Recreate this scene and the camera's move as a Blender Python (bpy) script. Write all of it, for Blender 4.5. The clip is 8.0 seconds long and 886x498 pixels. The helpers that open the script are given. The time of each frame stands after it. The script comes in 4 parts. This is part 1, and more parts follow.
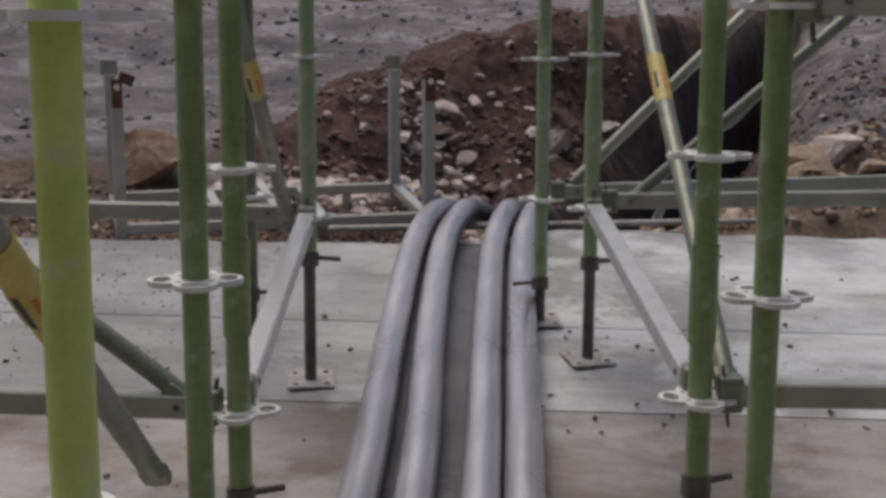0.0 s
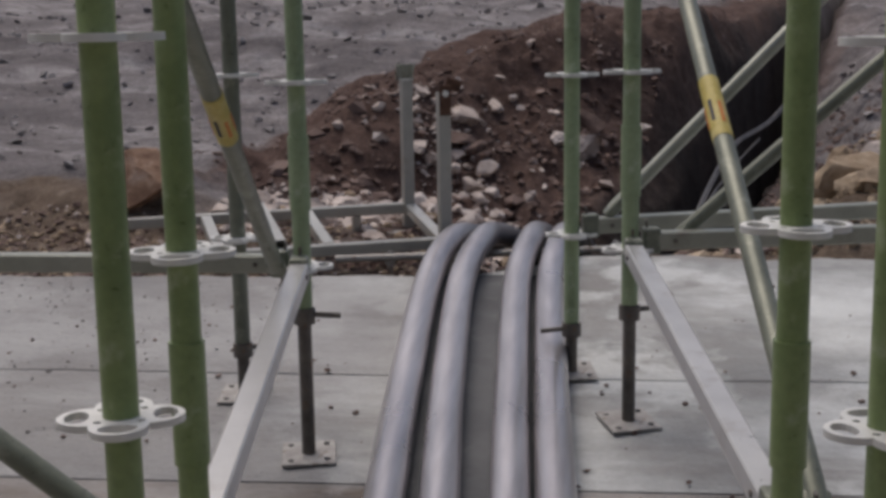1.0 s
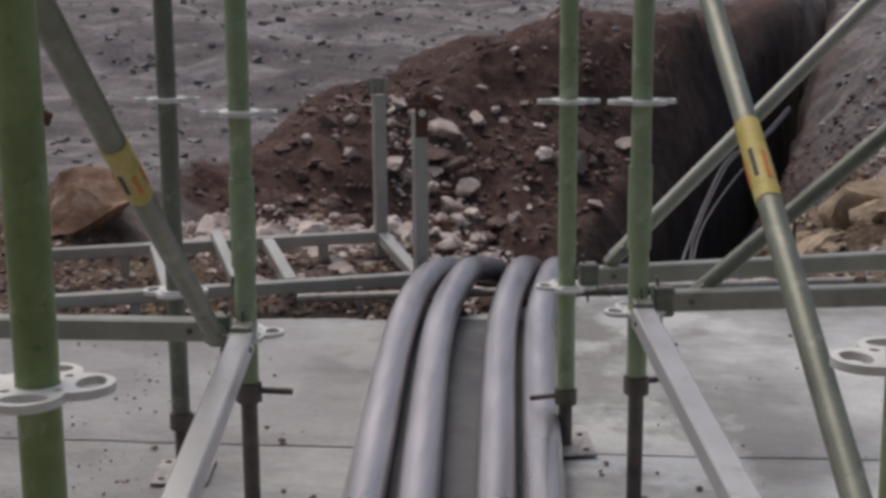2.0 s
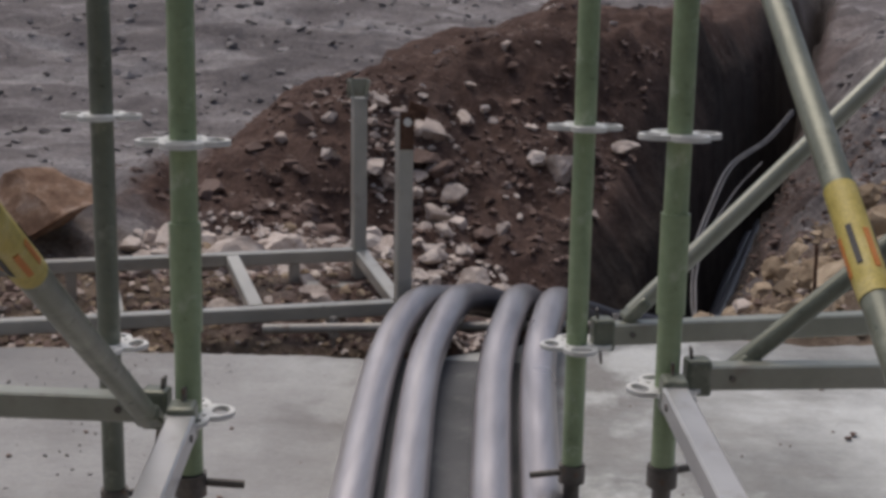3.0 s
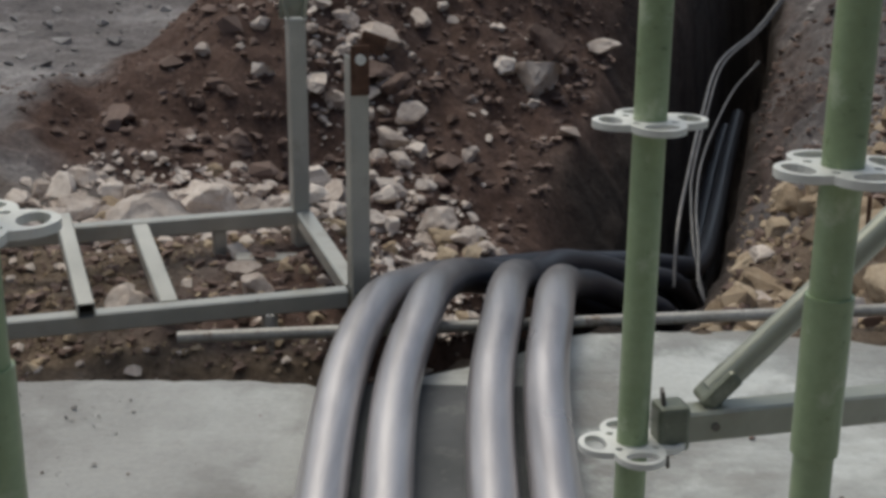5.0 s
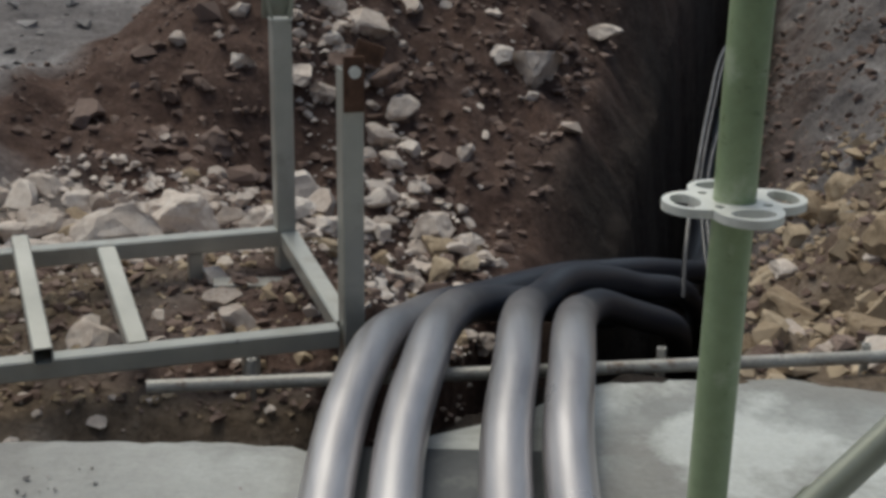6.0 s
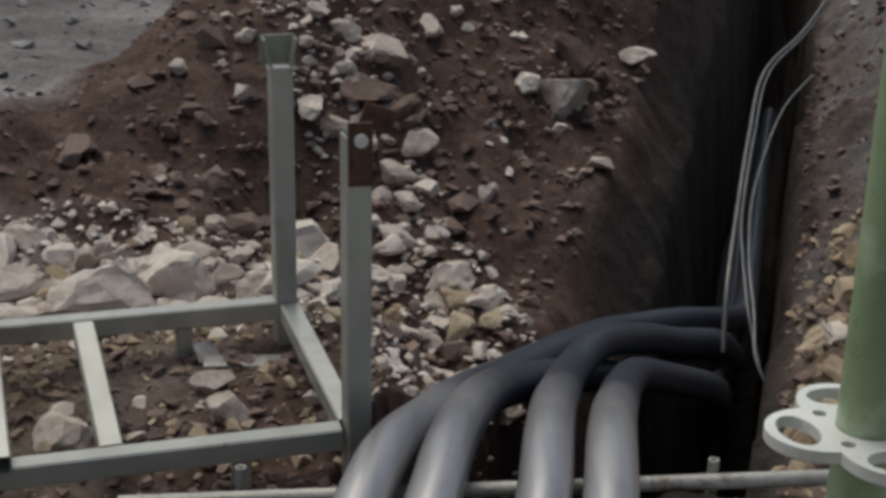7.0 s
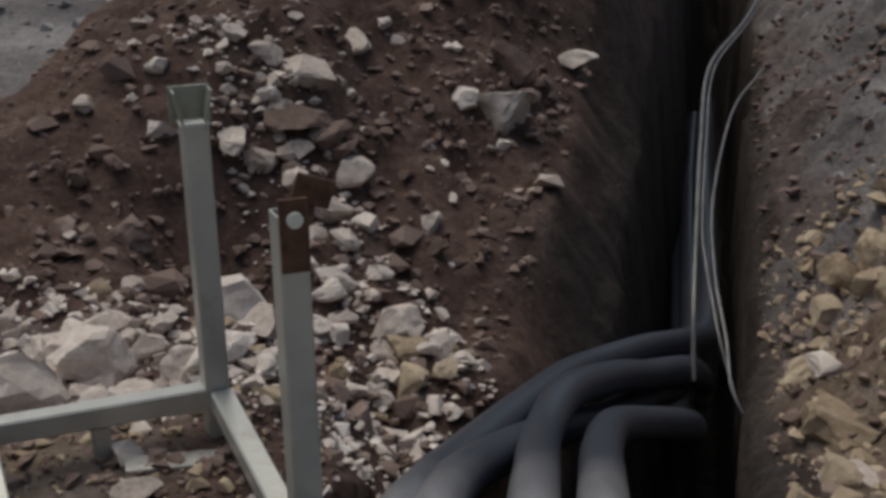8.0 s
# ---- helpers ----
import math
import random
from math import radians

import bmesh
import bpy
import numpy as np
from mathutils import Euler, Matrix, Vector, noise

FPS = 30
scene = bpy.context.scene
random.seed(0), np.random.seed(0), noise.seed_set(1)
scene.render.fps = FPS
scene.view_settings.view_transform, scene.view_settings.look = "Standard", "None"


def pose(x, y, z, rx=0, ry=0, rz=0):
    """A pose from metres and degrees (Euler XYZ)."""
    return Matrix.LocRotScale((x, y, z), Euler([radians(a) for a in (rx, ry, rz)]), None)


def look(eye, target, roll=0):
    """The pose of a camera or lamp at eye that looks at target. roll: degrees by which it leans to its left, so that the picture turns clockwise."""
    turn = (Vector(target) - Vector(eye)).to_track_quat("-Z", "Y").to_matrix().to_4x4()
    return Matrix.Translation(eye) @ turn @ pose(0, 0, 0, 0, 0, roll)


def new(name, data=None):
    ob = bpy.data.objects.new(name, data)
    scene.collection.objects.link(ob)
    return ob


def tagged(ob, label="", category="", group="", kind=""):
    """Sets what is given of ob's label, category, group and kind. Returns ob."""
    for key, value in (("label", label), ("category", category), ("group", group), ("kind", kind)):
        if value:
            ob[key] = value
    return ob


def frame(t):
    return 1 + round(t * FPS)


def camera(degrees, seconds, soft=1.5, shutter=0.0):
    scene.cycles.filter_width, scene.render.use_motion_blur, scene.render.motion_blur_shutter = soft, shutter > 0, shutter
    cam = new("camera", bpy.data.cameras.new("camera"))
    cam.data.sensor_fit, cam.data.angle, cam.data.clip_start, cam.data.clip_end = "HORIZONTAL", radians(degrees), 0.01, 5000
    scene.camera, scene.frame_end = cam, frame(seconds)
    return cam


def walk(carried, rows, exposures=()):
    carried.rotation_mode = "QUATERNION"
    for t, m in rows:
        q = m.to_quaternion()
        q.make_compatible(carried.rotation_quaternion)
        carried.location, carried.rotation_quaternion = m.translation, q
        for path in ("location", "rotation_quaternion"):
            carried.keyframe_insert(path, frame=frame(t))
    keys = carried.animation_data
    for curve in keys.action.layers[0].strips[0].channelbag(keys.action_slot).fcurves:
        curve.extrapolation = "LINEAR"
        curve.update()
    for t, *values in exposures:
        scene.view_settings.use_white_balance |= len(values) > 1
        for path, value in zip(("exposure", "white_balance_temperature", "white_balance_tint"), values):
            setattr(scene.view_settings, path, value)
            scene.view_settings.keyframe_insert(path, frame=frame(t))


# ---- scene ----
cam = camera(38.0, 8.0, soft=3.5)
PATH = [
    (0, (0.442, -0.563, 1.144), (0.266, 1.399, 0.8), 0.3),
    (0.5, (0.405, -0.338, 1.195), (0.252, 1.624, 0.842), -0.7),
    (1, (0.415, 0.03, 1.219), (0.201, 1.985, 0.858), -0.9),
    (1.5, (0.393, 0.331, 1.237), (0.193, 2.289, 0.876), -1.1),
    (3, (0.29, 1.191, 1.309), (0.142, 3.147, 0.92), 1.0),
    (3.5, (0.232, 1.438, 1.328), (0.098, 3.376, 0.849), -0.5),
    (4, (0.207, 1.75, 1.351), (0.088, 3.671, 0.809), 1.7),
    (4.5, (0.172, 2.018, 1.37), (0.105, 3.937, 0.809), 0.8),
    (6, (0.073, 2.659, 1.434), (0.051, 4.554, 0.795), 1.0),
    (6.5, (0.032, 2.869, 1.464), (0.039, 4.764, 0.823), 1.5),
    (7, (0.065, 3.105, 1.496), (0.012, 4.997, 0.849), 1.2),
    (7.5, (0.031, 3.317, 1.512), (-0.001, 5.213, 0.876), 1.0),
    (8, (0.019, 3.534, 1.532), (0.071, 5.419, 0.867), -1.1),
]
walk(cam, [(t, look(eye, target, roll)) for t, eye, target, roll in PATH],
     exposures=[(0, -0.31, 6500, 13), (3, -0.27, 6500, 12), (4.5, -0.2, 6500, 5), (6, -0.2, 6500, 0), (7, -0.24, 6500, 1), (8, -0.35, 6500, 4)])


# ---- light ----
world = bpy.data.worlds.new("overcast_sky")
scene.world = world
world.use_nodes = True
wn = world.node_tree
sky = wn.nodes.new("ShaderNodeTexSky")
sky.sky_type = "NISHITA"
sky.sun_disc = False
sky.sun_elevation, sky.sun_rotation = radians(66), radians(320)
sky.air_density, sky.dust_density, sky.ozone_density = 1.0, 6.0, 1.0
wn.links.new(sky.outputs[0], wn.nodes["Background"].inputs[0])
wn.nodes["Background"].inputs[1].default_value = 0.115
sun = new("sun", bpy.data.lights.new("sun", "SUN"))
sun.data.energy, sun.data.angle, sun.data.color = 1.15, radians(50), (1.0, 0.95, 0.89)
sun.matrix_world = look((0, 0, 10), (2.8, -3.4, 0))

# ---- materials ----


def nodes_of(name):
    m = bpy.data.materials.new(name)
    m.use_nodes = True
    nt = m.node_tree
    return m, nt, nt.nodes["Principled BSDF"]


def noise_node(nt, scale, detail=6.0, rough=0.6, coord="Object", stretch=(1, 1, 1)):
    tc = nt.nodes.new("ShaderNodeTexCoord")
    mp = nt.nodes.new("ShaderNodeMapping")
    mp.inputs["Scale"].default_value = stretch
    n = nt.nodes.new("ShaderNodeTexNoise")
    n.inputs["Scale"].default_value, n.inputs["Detail"].default_value, n.inputs["Roughness"].default_value = scale, detail, rough
    nt.links.new(tc.outputs[coord], mp.inputs[0])
    nt.links.new(mp.outputs[0], n.inputs["Vector"])
    return n.outputs["Fac"]


def ramp(nt, fac, stops):
    r = nt.nodes.new("ShaderNodeValToRGB")
    el = r.color_ramp.elements
    while len(el) < len(stops):
        el.new(0.5)
    for e, (p, c) in zip(el, stops):
        e.position, e.color = p, (*c, 1) if len(c) == 3 else c
    nt.links.new(fac, r.inputs[0])
    return r.outputs[0]


def mix(nt, fac, a, b, mode="MIX"):
    m = nt.nodes.new("ShaderNodeMix")
    m.data_type, m.blend_type = "RGBA", mode
    for k, v in ((0, fac), (6, a), (7, b)):
        if isinstance(v, (int, float)):
            m.inputs[k].default_value = v
        elif isinstance(v, tuple):
            m.inputs[k].default_value = (*v, 1)
        else:
            nt.links.new(v, m.inputs[k])
    return m.outputs[2]


def bump(nt, bsdf, fac, strength, distance):
    b = nt.nodes.new("ShaderNodeBump")
    b.inputs["Strength"].default_value, b.inputs["Distance"].default_value = strength, distance
    nt.links.new(fac, b.inputs["Height"])
    nt.links.new(b.outputs[0], bsdf.inputs["Normal"])


def grey(v):
    return (v, v, v)


def surface(name, dark, mid, light, scale, rough, bump_d, metal=0.0, fine=None, stain=None, vary=0.0, mottle=0.55, spread=0.12):
    """A mottled surface: coarse patches, fine grain, optional stain colour and a spread from piece to piece."""
    m, nt, b = nodes_of(name)
    coarse = noise_node(nt, scale, 5)
    grain = noise_node(nt, fine or scale * 14, 6, 0.7)
    col = ramp(nt, coarse, [(0.3, dark), (0.5, mid), (0.72, light)])
    col = mix(nt, mottle, col, ramp(nt, grain, [(0.3, grey(0.35)), (0.7, grey(0.85))]), "OVERLAY")
    if stain:
        spots = noise_node(nt, scale * 2.7, 8, 0.65)
        col = mix(nt, ramp(nt, spots, [(0.56, grey(0.0)), (0.68, grey(0.85))]), col, stain)
    if vary:
        info = nt.nodes.new("ShaderNodeObjectInfo")
        geo = nt.nodes.new("ShaderNodeNewGeometry")
        add = nt.nodes.new("ShaderNodeMath")
        add.operation = "ADD"
        nt.links.new(info.outputs["Random"], add.inputs[0])
        nt.links.new(geo.outputs["Random Per Island"], add.inputs[1])
        half = nt.nodes.new("ShaderNodeMath")
        half.operation = "FRACT"
        nt.links.new(add.outputs[0], half.inputs[0])
        col = mix(nt, vary, col, ramp(nt, half.outputs[0], [(0.0, dark), (0.5, mid), (1.0, light)]))
    nt.links.new(col, b.inputs["Base Color"])
    r = ramp(nt, grain, [(0.3, grey(max(rough - spread, 0.05))), (0.7, grey(min(rough + spread, 1.0)))])
    nt.links.new(r, b.inputs["Roughness"])
    b.inputs["Metallic"].default_value = metal
    bump(nt, b, grain, 0.6, bump_d)
    return m


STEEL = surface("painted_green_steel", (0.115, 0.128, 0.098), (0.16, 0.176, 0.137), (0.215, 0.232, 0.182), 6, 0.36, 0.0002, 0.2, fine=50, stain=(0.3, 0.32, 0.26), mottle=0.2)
# three lit copies of the green steel: brightness close to the camera put into colour
STEEL_LIT_OLIVE = surface("olive_green_steel", (0.145, 0.205, 0.08), (0.205, 0.275, 0.115), (0.28, 0.35, 0.17), 6, 0.36, 0.0002, 0.12, fine=50, stain=(0.36, 0.42, 0.26), mottle=0.25)
STEEL_LIT_PALE = surface("pale_green_steel", (0.2, 0.265, 0.15), (0.27, 0.35, 0.205), (0.35, 0.435, 0.27), 6, 0.36, 0.0002, 0.1, fine=50, stain=(0.46, 0.53, 0.38), mottle=0.2)
STEEL_LIT_YELLOW = surface("bright_yellow_green_steel", (0.4, 0.5, 0.12), (0.5, 0.6, 0.17), (0.58, 0.67, 0.25), 9, 0.45, 0.0003, 0.05, stain=(0.5, 0.55, 0.34), mottle=0.2)
LEDGER = surface("worn_zinc_steel", (0.24, 0.258, 0.21), (0.32, 0.335, 0.285), (0.42, 0.43, 0.375), 4, 0.32, 0.00002, 0.35, stain=(0.26, 0.25, 0.21), fine=14, mottle=0.1, spread=0.04)
STEEL_DARK = surface("grimy_jack_steel", (0.07, 0.065, 0.06), (0.12, 0.11, 0.10), (0.18, 0.17, 0.15), 12, 0.5, 0.0008, 0.5, stain=(0.16, 0.09, 0.05))
ZINC = surface("galvanised_zinc", (0.6, 0.605, 0.58), (0.7, 0.705, 0.675), (0.8, 0.8, 0.77), 12, 0.42, 0.0001, 0.2, mottle=0.15, spread=0.05)
FRAME = surface("grey_green_square_tube", (0.37, 0.37, 0.34), (0.43, 0.43, 0.395), (0.5, 0.497, 0.46), 3, 0.3, 0.00001, 0.35, fine=12, stain=(0.37, 0.35, 0.31), mottle=0.06, spread=0.03)
PLATE = surface("dusty_plate_steel", (0.22, 0.21, 0.2), (0.31, 0.3, 0.285), (0.42, 0.41, 0.39), 14, 0.6, 0.0005, 0.2, stain=(0.2, 0.16, 0.12))
PALE_TUBE = surface("pale_worn_tube", (0.48, 0.48, 0.465), (0.56, 0.56, 0.545), (0.64, 0.64, 0.62), 4, 0.3, 0.00001, 0.4, stain=(0.46, 0.445, 0.42), fine=14, mottle=0.06, spread=0.03)
RUST = surface("rusted_steel", (0.05, 0.025, 0.015), (0.10, 0.05, 0.03), (0.16, 0.09, 0.06), 25, 0.85, 0.001, 0.1)


def duct_material():
    """Satin sheath: pale cement dust and drag marks along the slab, trench shade painted in as near-black beyond the
    edge.
    """
    m, nt, b = nodes_of("satin_duct_sheath")
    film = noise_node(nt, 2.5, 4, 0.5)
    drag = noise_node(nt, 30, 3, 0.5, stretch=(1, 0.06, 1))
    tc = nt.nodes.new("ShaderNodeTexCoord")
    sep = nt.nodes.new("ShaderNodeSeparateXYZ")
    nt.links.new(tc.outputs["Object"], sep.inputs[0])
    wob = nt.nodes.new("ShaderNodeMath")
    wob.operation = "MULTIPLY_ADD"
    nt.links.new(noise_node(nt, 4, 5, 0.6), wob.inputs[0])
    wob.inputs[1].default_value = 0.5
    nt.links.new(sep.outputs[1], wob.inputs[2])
    # fades the pale colour out where the trench shade is painted
    out_of_shade = nt.nodes.new("ShaderNodeMapRange")
    out_of_shade.inputs[1].default_value, out_of_shade.inputs[2].default_value = 5.25, 6.25
    out_of_shade.inputs[3].default_value, out_of_shade.inputs[4].default_value = 1.0, 0.03
    nt.links.new(wob.outputs[0], out_of_shade.inputs[0])
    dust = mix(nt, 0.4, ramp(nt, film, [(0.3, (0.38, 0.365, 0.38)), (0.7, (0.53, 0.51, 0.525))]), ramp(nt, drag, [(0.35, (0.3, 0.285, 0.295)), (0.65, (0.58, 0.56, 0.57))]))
    col = mix(nt, out_of_shade.outputs[0], (0.027, 0.034, 0.05), dust)
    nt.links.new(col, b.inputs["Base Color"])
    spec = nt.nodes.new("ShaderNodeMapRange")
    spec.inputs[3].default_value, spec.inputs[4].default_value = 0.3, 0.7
    nt.links.new(out_of_shade.outputs[0], spec.inputs[0])
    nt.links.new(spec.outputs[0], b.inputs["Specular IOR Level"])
    nt.links.new(mix(nt, out_of_shade.outputs[0], grey(0.33), ramp(nt, film, [(0.3, grey(0.25)), (0.7, grey(0.34))])), b.inputs["Roughness"])
    met = nt.nodes.new("ShaderNodeMath")
    met.operation = "MULTIPLY"
    nt.links.new(out_of_shade.outputs[0], met.inputs[0])
    met.inputs[1].default_value = 0.62
    nt.links.new(met.outputs[0], b.inputs["Metallic"])
    return m


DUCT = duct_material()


def concrete_material(name, dark, mid, light, dirt, much, side_tone=None):
    """Trowelled concrete: broad cloudy patches, smeared dirt, pits, fine grain, and a second tone over the low-x side.
    """
    m, nt, b = nodes_of(name)
    cloud, smear = noise_node(nt, 0.9, 6, 0.6), noise_node(nt, 2.6, 7, 0.62, stretch=(0.45, 1.3, 1))
    pit, grain = noise_node(nt, 16, 4, 0.6), noise_node(nt, 70, 4, 0.7)
    col = ramp(nt, cloud, [(0.4, dark), (0.5, mid), (0.6, light)])
    col = mix(nt, ramp(nt, smear, [(0.47, grey(0.0)), (0.62, grey(much))]), col, dirt)
    col = mix(nt, ramp(nt, noise_node(nt, 1.4, 7, 0.62), [(0.52, grey(0.0)), (0.58, grey(0.65))]), col, light)
    if side_tone:
        tc = nt.nodes.new("ShaderNodeTexCoord")
        sep = nt.nodes.new("ShaderNodeSeparateXYZ")
        nt.links.new(tc.outputs["Object"], sep.inputs[0])
        wob = nt.nodes.new("ShaderNodeMath")
        wob.operation = "MULTIPLY_ADD"
        nt.links.new(noise_node(nt, 1.9, 7, 0.62), wob.inputs[0])
        wob.inputs[1].default_value = 1.6
        nt.links.new(sep.outputs[0], wob.inputs[2])
        side_mask = nt.nodes.new("ShaderNodeMapRange")
        side_mask.inputs[1].default_value, side_mask.inputs[2].default_value = 1.0, 0.3
        side_mask.inputs[3].default_value, side_mask.inputs[4].default_value = 0.0, 0.72
        nt.links.new(wob.outputs[0], side_mask.inputs[0])
        col = mix(nt, side_mask.outputs[0], col, side_tone)
    col = mix(nt, ramp(nt, pit, [(0.68, grey(0.0)), (0.74, grey(0.5))]), col, dark)
    col = mix(nt, 0.3, col, ramp(nt, grain, [(0.3, grey(0.4)), (0.7, grey(0.65))]), "OVERLAY")
    nt.links.new(col, b.inputs["Base Color"])
    nt.links.new(ramp(nt, smear, [(0.4, grey(0.62)), (0.65, grey(0.9))]), b.inputs["Roughness"])
    add = nt.nodes.new("ShaderNodeMath")
    add.operation = "MULTIPLY_ADD"
    nt.links.new(smear, add.inputs[0])
    add.inputs[1].default_value = 3.0
    nt.links.new(pit, add.inputs[2])
    bump(nt, b, add.outputs[0], 0.6, 0.016)
    return m


CONCRETE = concrete_material("rough_grey_concrete", (0.24, 0.248, 0.245), (0.41, 0.428, 0.424), (0.6, 0.63, 0.622), (0.24, 0.235, 0.225), 0.75, (0.225, 0.22, 0.217))
CONCRETE_DIRTY = concrete_material("dirty_brown_grey_concrete", (0.15, 0.14, 0.13), (0.25, 0.235, 0.22), (0.36, 0.345, 0.33), (0.16, 0.125, 0.095), 0.8)
STONE = surface("pale_broken_stone", (0.33, 0.265, 0.23), (0.55, 0.475, 0.425), (0.78, 0.71, 0.655), 6, 0.9, 0.006, 0.0, fine=40, stain=(0.2, 0.14, 0.115), vary=0.55)
STONE_TAN = surface("tan_weathered_stone", (0.19, 0.135, 0.085), (0.33, 0.255, 0.175), (0.52, 0.43, 0.32), 6, 0.9, 0.006, 0.0, fine=40, stain=(0.17, 0.115, 0.075), vary=0.55)
STONE_DARK = surface("earthy_stone", (0.085, 0.054, 0.044), (0.155, 0.106, 0.088), (0.27, 0.205, 0.178), 5, 0.92, 0.006, 0.0, fine=40, vary=0.6)
STONE_GREY = surface("grey_road_stone", (0.13, 0.12, 0.118), (0.22, 0.208, 0.205), (0.4, 0.385, 0.38), 5, 0.92, 0.006, 0.0, fine=40, vary=0.7)
STONE_RED = surface("reddish_brown_stone", (0.13, 0.072, 0.045), (0.21, 0.13, 0.085), (0.4, 0.31, 0.25), 4, 0.9, 0.006, 0.0, fine=30)
YELLOW = surface("yellow_sticker", (0.36, 0.29, 0.06), (0.46, 0.38, 0.10), (0.52, 0.45, 0.2), 20, 0.55, 0.0002)
INK = surface("black_ink", (0.02, 0.02, 0.02), (0.03, 0.03, 0.03), (0.04, 0.04, 0.04), 20, 0.6, 0.0001)
ORANGE = surface("orange_print", (0.4, 0.14, 0.03), (0.5, 0.18, 0.04), (0.55, 0.22, 0.06), 20, 0.6, 0.0001)
# dark tone painted for the shaded slab between the ducts
GAP_SHADE = surface("dark_gap_shade", (0.055, 0.06, 0.066), (0.08, 0.086, 0.094), (0.12, 0.126, 0.134), 4, 0.75, 0.001, stain=(0.15, 0.155, 0.16), mottle=0.3)
CABLE = surface("grey_cable_sheath", (0.075, 0.074, 0.076), (0.11, 0.109, 0.112), (0.16, 0.158, 0.16), 12, 0.4, 0.0002)
PVC = surface("weathered_grey_pipe", (0.24, 0.23, 0.21), (0.34, 0.33, 0.31), (0.42, 0.42, 0.40), 8, 0.5, 0.0004, 0.2, stain=(0.16, 0.11, 0.08))

# ---- building blocks ----


def part(name, bm, material, parent=None, label=""):
    me = bpy.data.meshes.new(name)
    bm.to_mesh(me)
    bm.free()
    me.materials.append(material)
    ob = new(name, me)
    if parent:
        ob.parent = parent
    if label:
        ob["label"] = label
    return ob


def empty(name, at, label, category, group=""):
    ob = new(name)
    ob.location = at
    return tagged(ob, label, category, group)


def shade(bm, angle=0.7):
    for f in bm.faces:
        f.smooth = True
    for e in bm.edges:
        if len(e.link_faces) == 2 and e.calc_face_angle(0) > angle:
            e.smooth = False
    return bm


def along(a, b):
    """A turn that carries z onto the way from a to b, set at a."""
    a, b = Vector(a), Vector(b)
    return Matrix.Translation(a) @ (b - a).to_track_quat("Z", "Y").to_matrix().to_4x4()


def pipe_bm(a, b, r, wall=0.004, seg=24, bm=None):
    """A hollow round tube from a to b."""
    bm = bm or bmesh.new()
    m = along(a, b)
    n = (Vector(b) - Vector(a)).length
    rings = []
    for rad, z in ((r, 0), (r, n), (r - wall, n), (r - wall, 0)):
        rings.append([bm.verts.new(m @ Vector((rad * math.cos(2 * math.pi * i / seg), rad * math.sin(2 * math.pi * i / seg), z))) for i in range(seg)])
    for k in range(4):
        p, q = rings[k], rings[(k + 1) % 4]
        for i in range(seg):
            bm.faces.new((p[i], p[(i + 1) % seg], q[(i + 1) % seg], q[i]))
    bmesh.ops.recalc_face_normals(bm, faces=bm.faces)
    return shade(bm)


def box_bm(size, m=None, bevel=0.003, bm=None):
    bm = bm or bmesh.new()
    made = bmesh.ops.create_cube(bm, size=1, matrix=(m or Matrix()) @ Matrix.Diagonal((*size, 1)))["verts"]
    if bevel:
        edges = list({e for v in made for e in v.link_edges})
        bmesh.ops.bevel(bm, geom=edges, offset=bevel, segments=2, affect="EDGES", profile=0.5)
    return bm


def square_tube_bm(a, b, w, h, up=(0, 0, 1), wall=0.004, bevel=0.004):
    """A hollow square tube with rounded edges and open ends, from a to b."""
    a, b = Vector(a), Vector(b)
    ax = (b - a).normalized()
    side = ax.cross(Vector(up)).normalized()
    top = side.cross(ax).normalized()
    bm = bmesh.new()
    rings = []
    for shrink, end in ((0, a), (0, b), (wall, b), (wall, a)):
        hw, hh, c = w / 2 - shrink, h / 2 - shrink, bevel if not shrink else bevel * 0.4
        pts = []
        for sx, sy in ((1, 1), (-1, 1), (-1, -1), (1, -1)):
            p1, p2 = (sx * (hw - c), sy * hh), (sx * hw, sy * (hh - c))
            pts += [p2, p1] if sx * sy > 0 else [p1, p2]
        rings.append([bm.verts.new(end + side * x + top * y) for x, y in pts])
    for k in range(4):
        p, q = rings[k], rings[(k + 1) % 4]
        for i in range(8):
            bm.faces.new((p[i], p[(i + 1) % 8], q[(i + 1) % 8], q[i]))
    bmesh.ops.recalc_face_normals(bm, faces=bm.faces)
    return bm


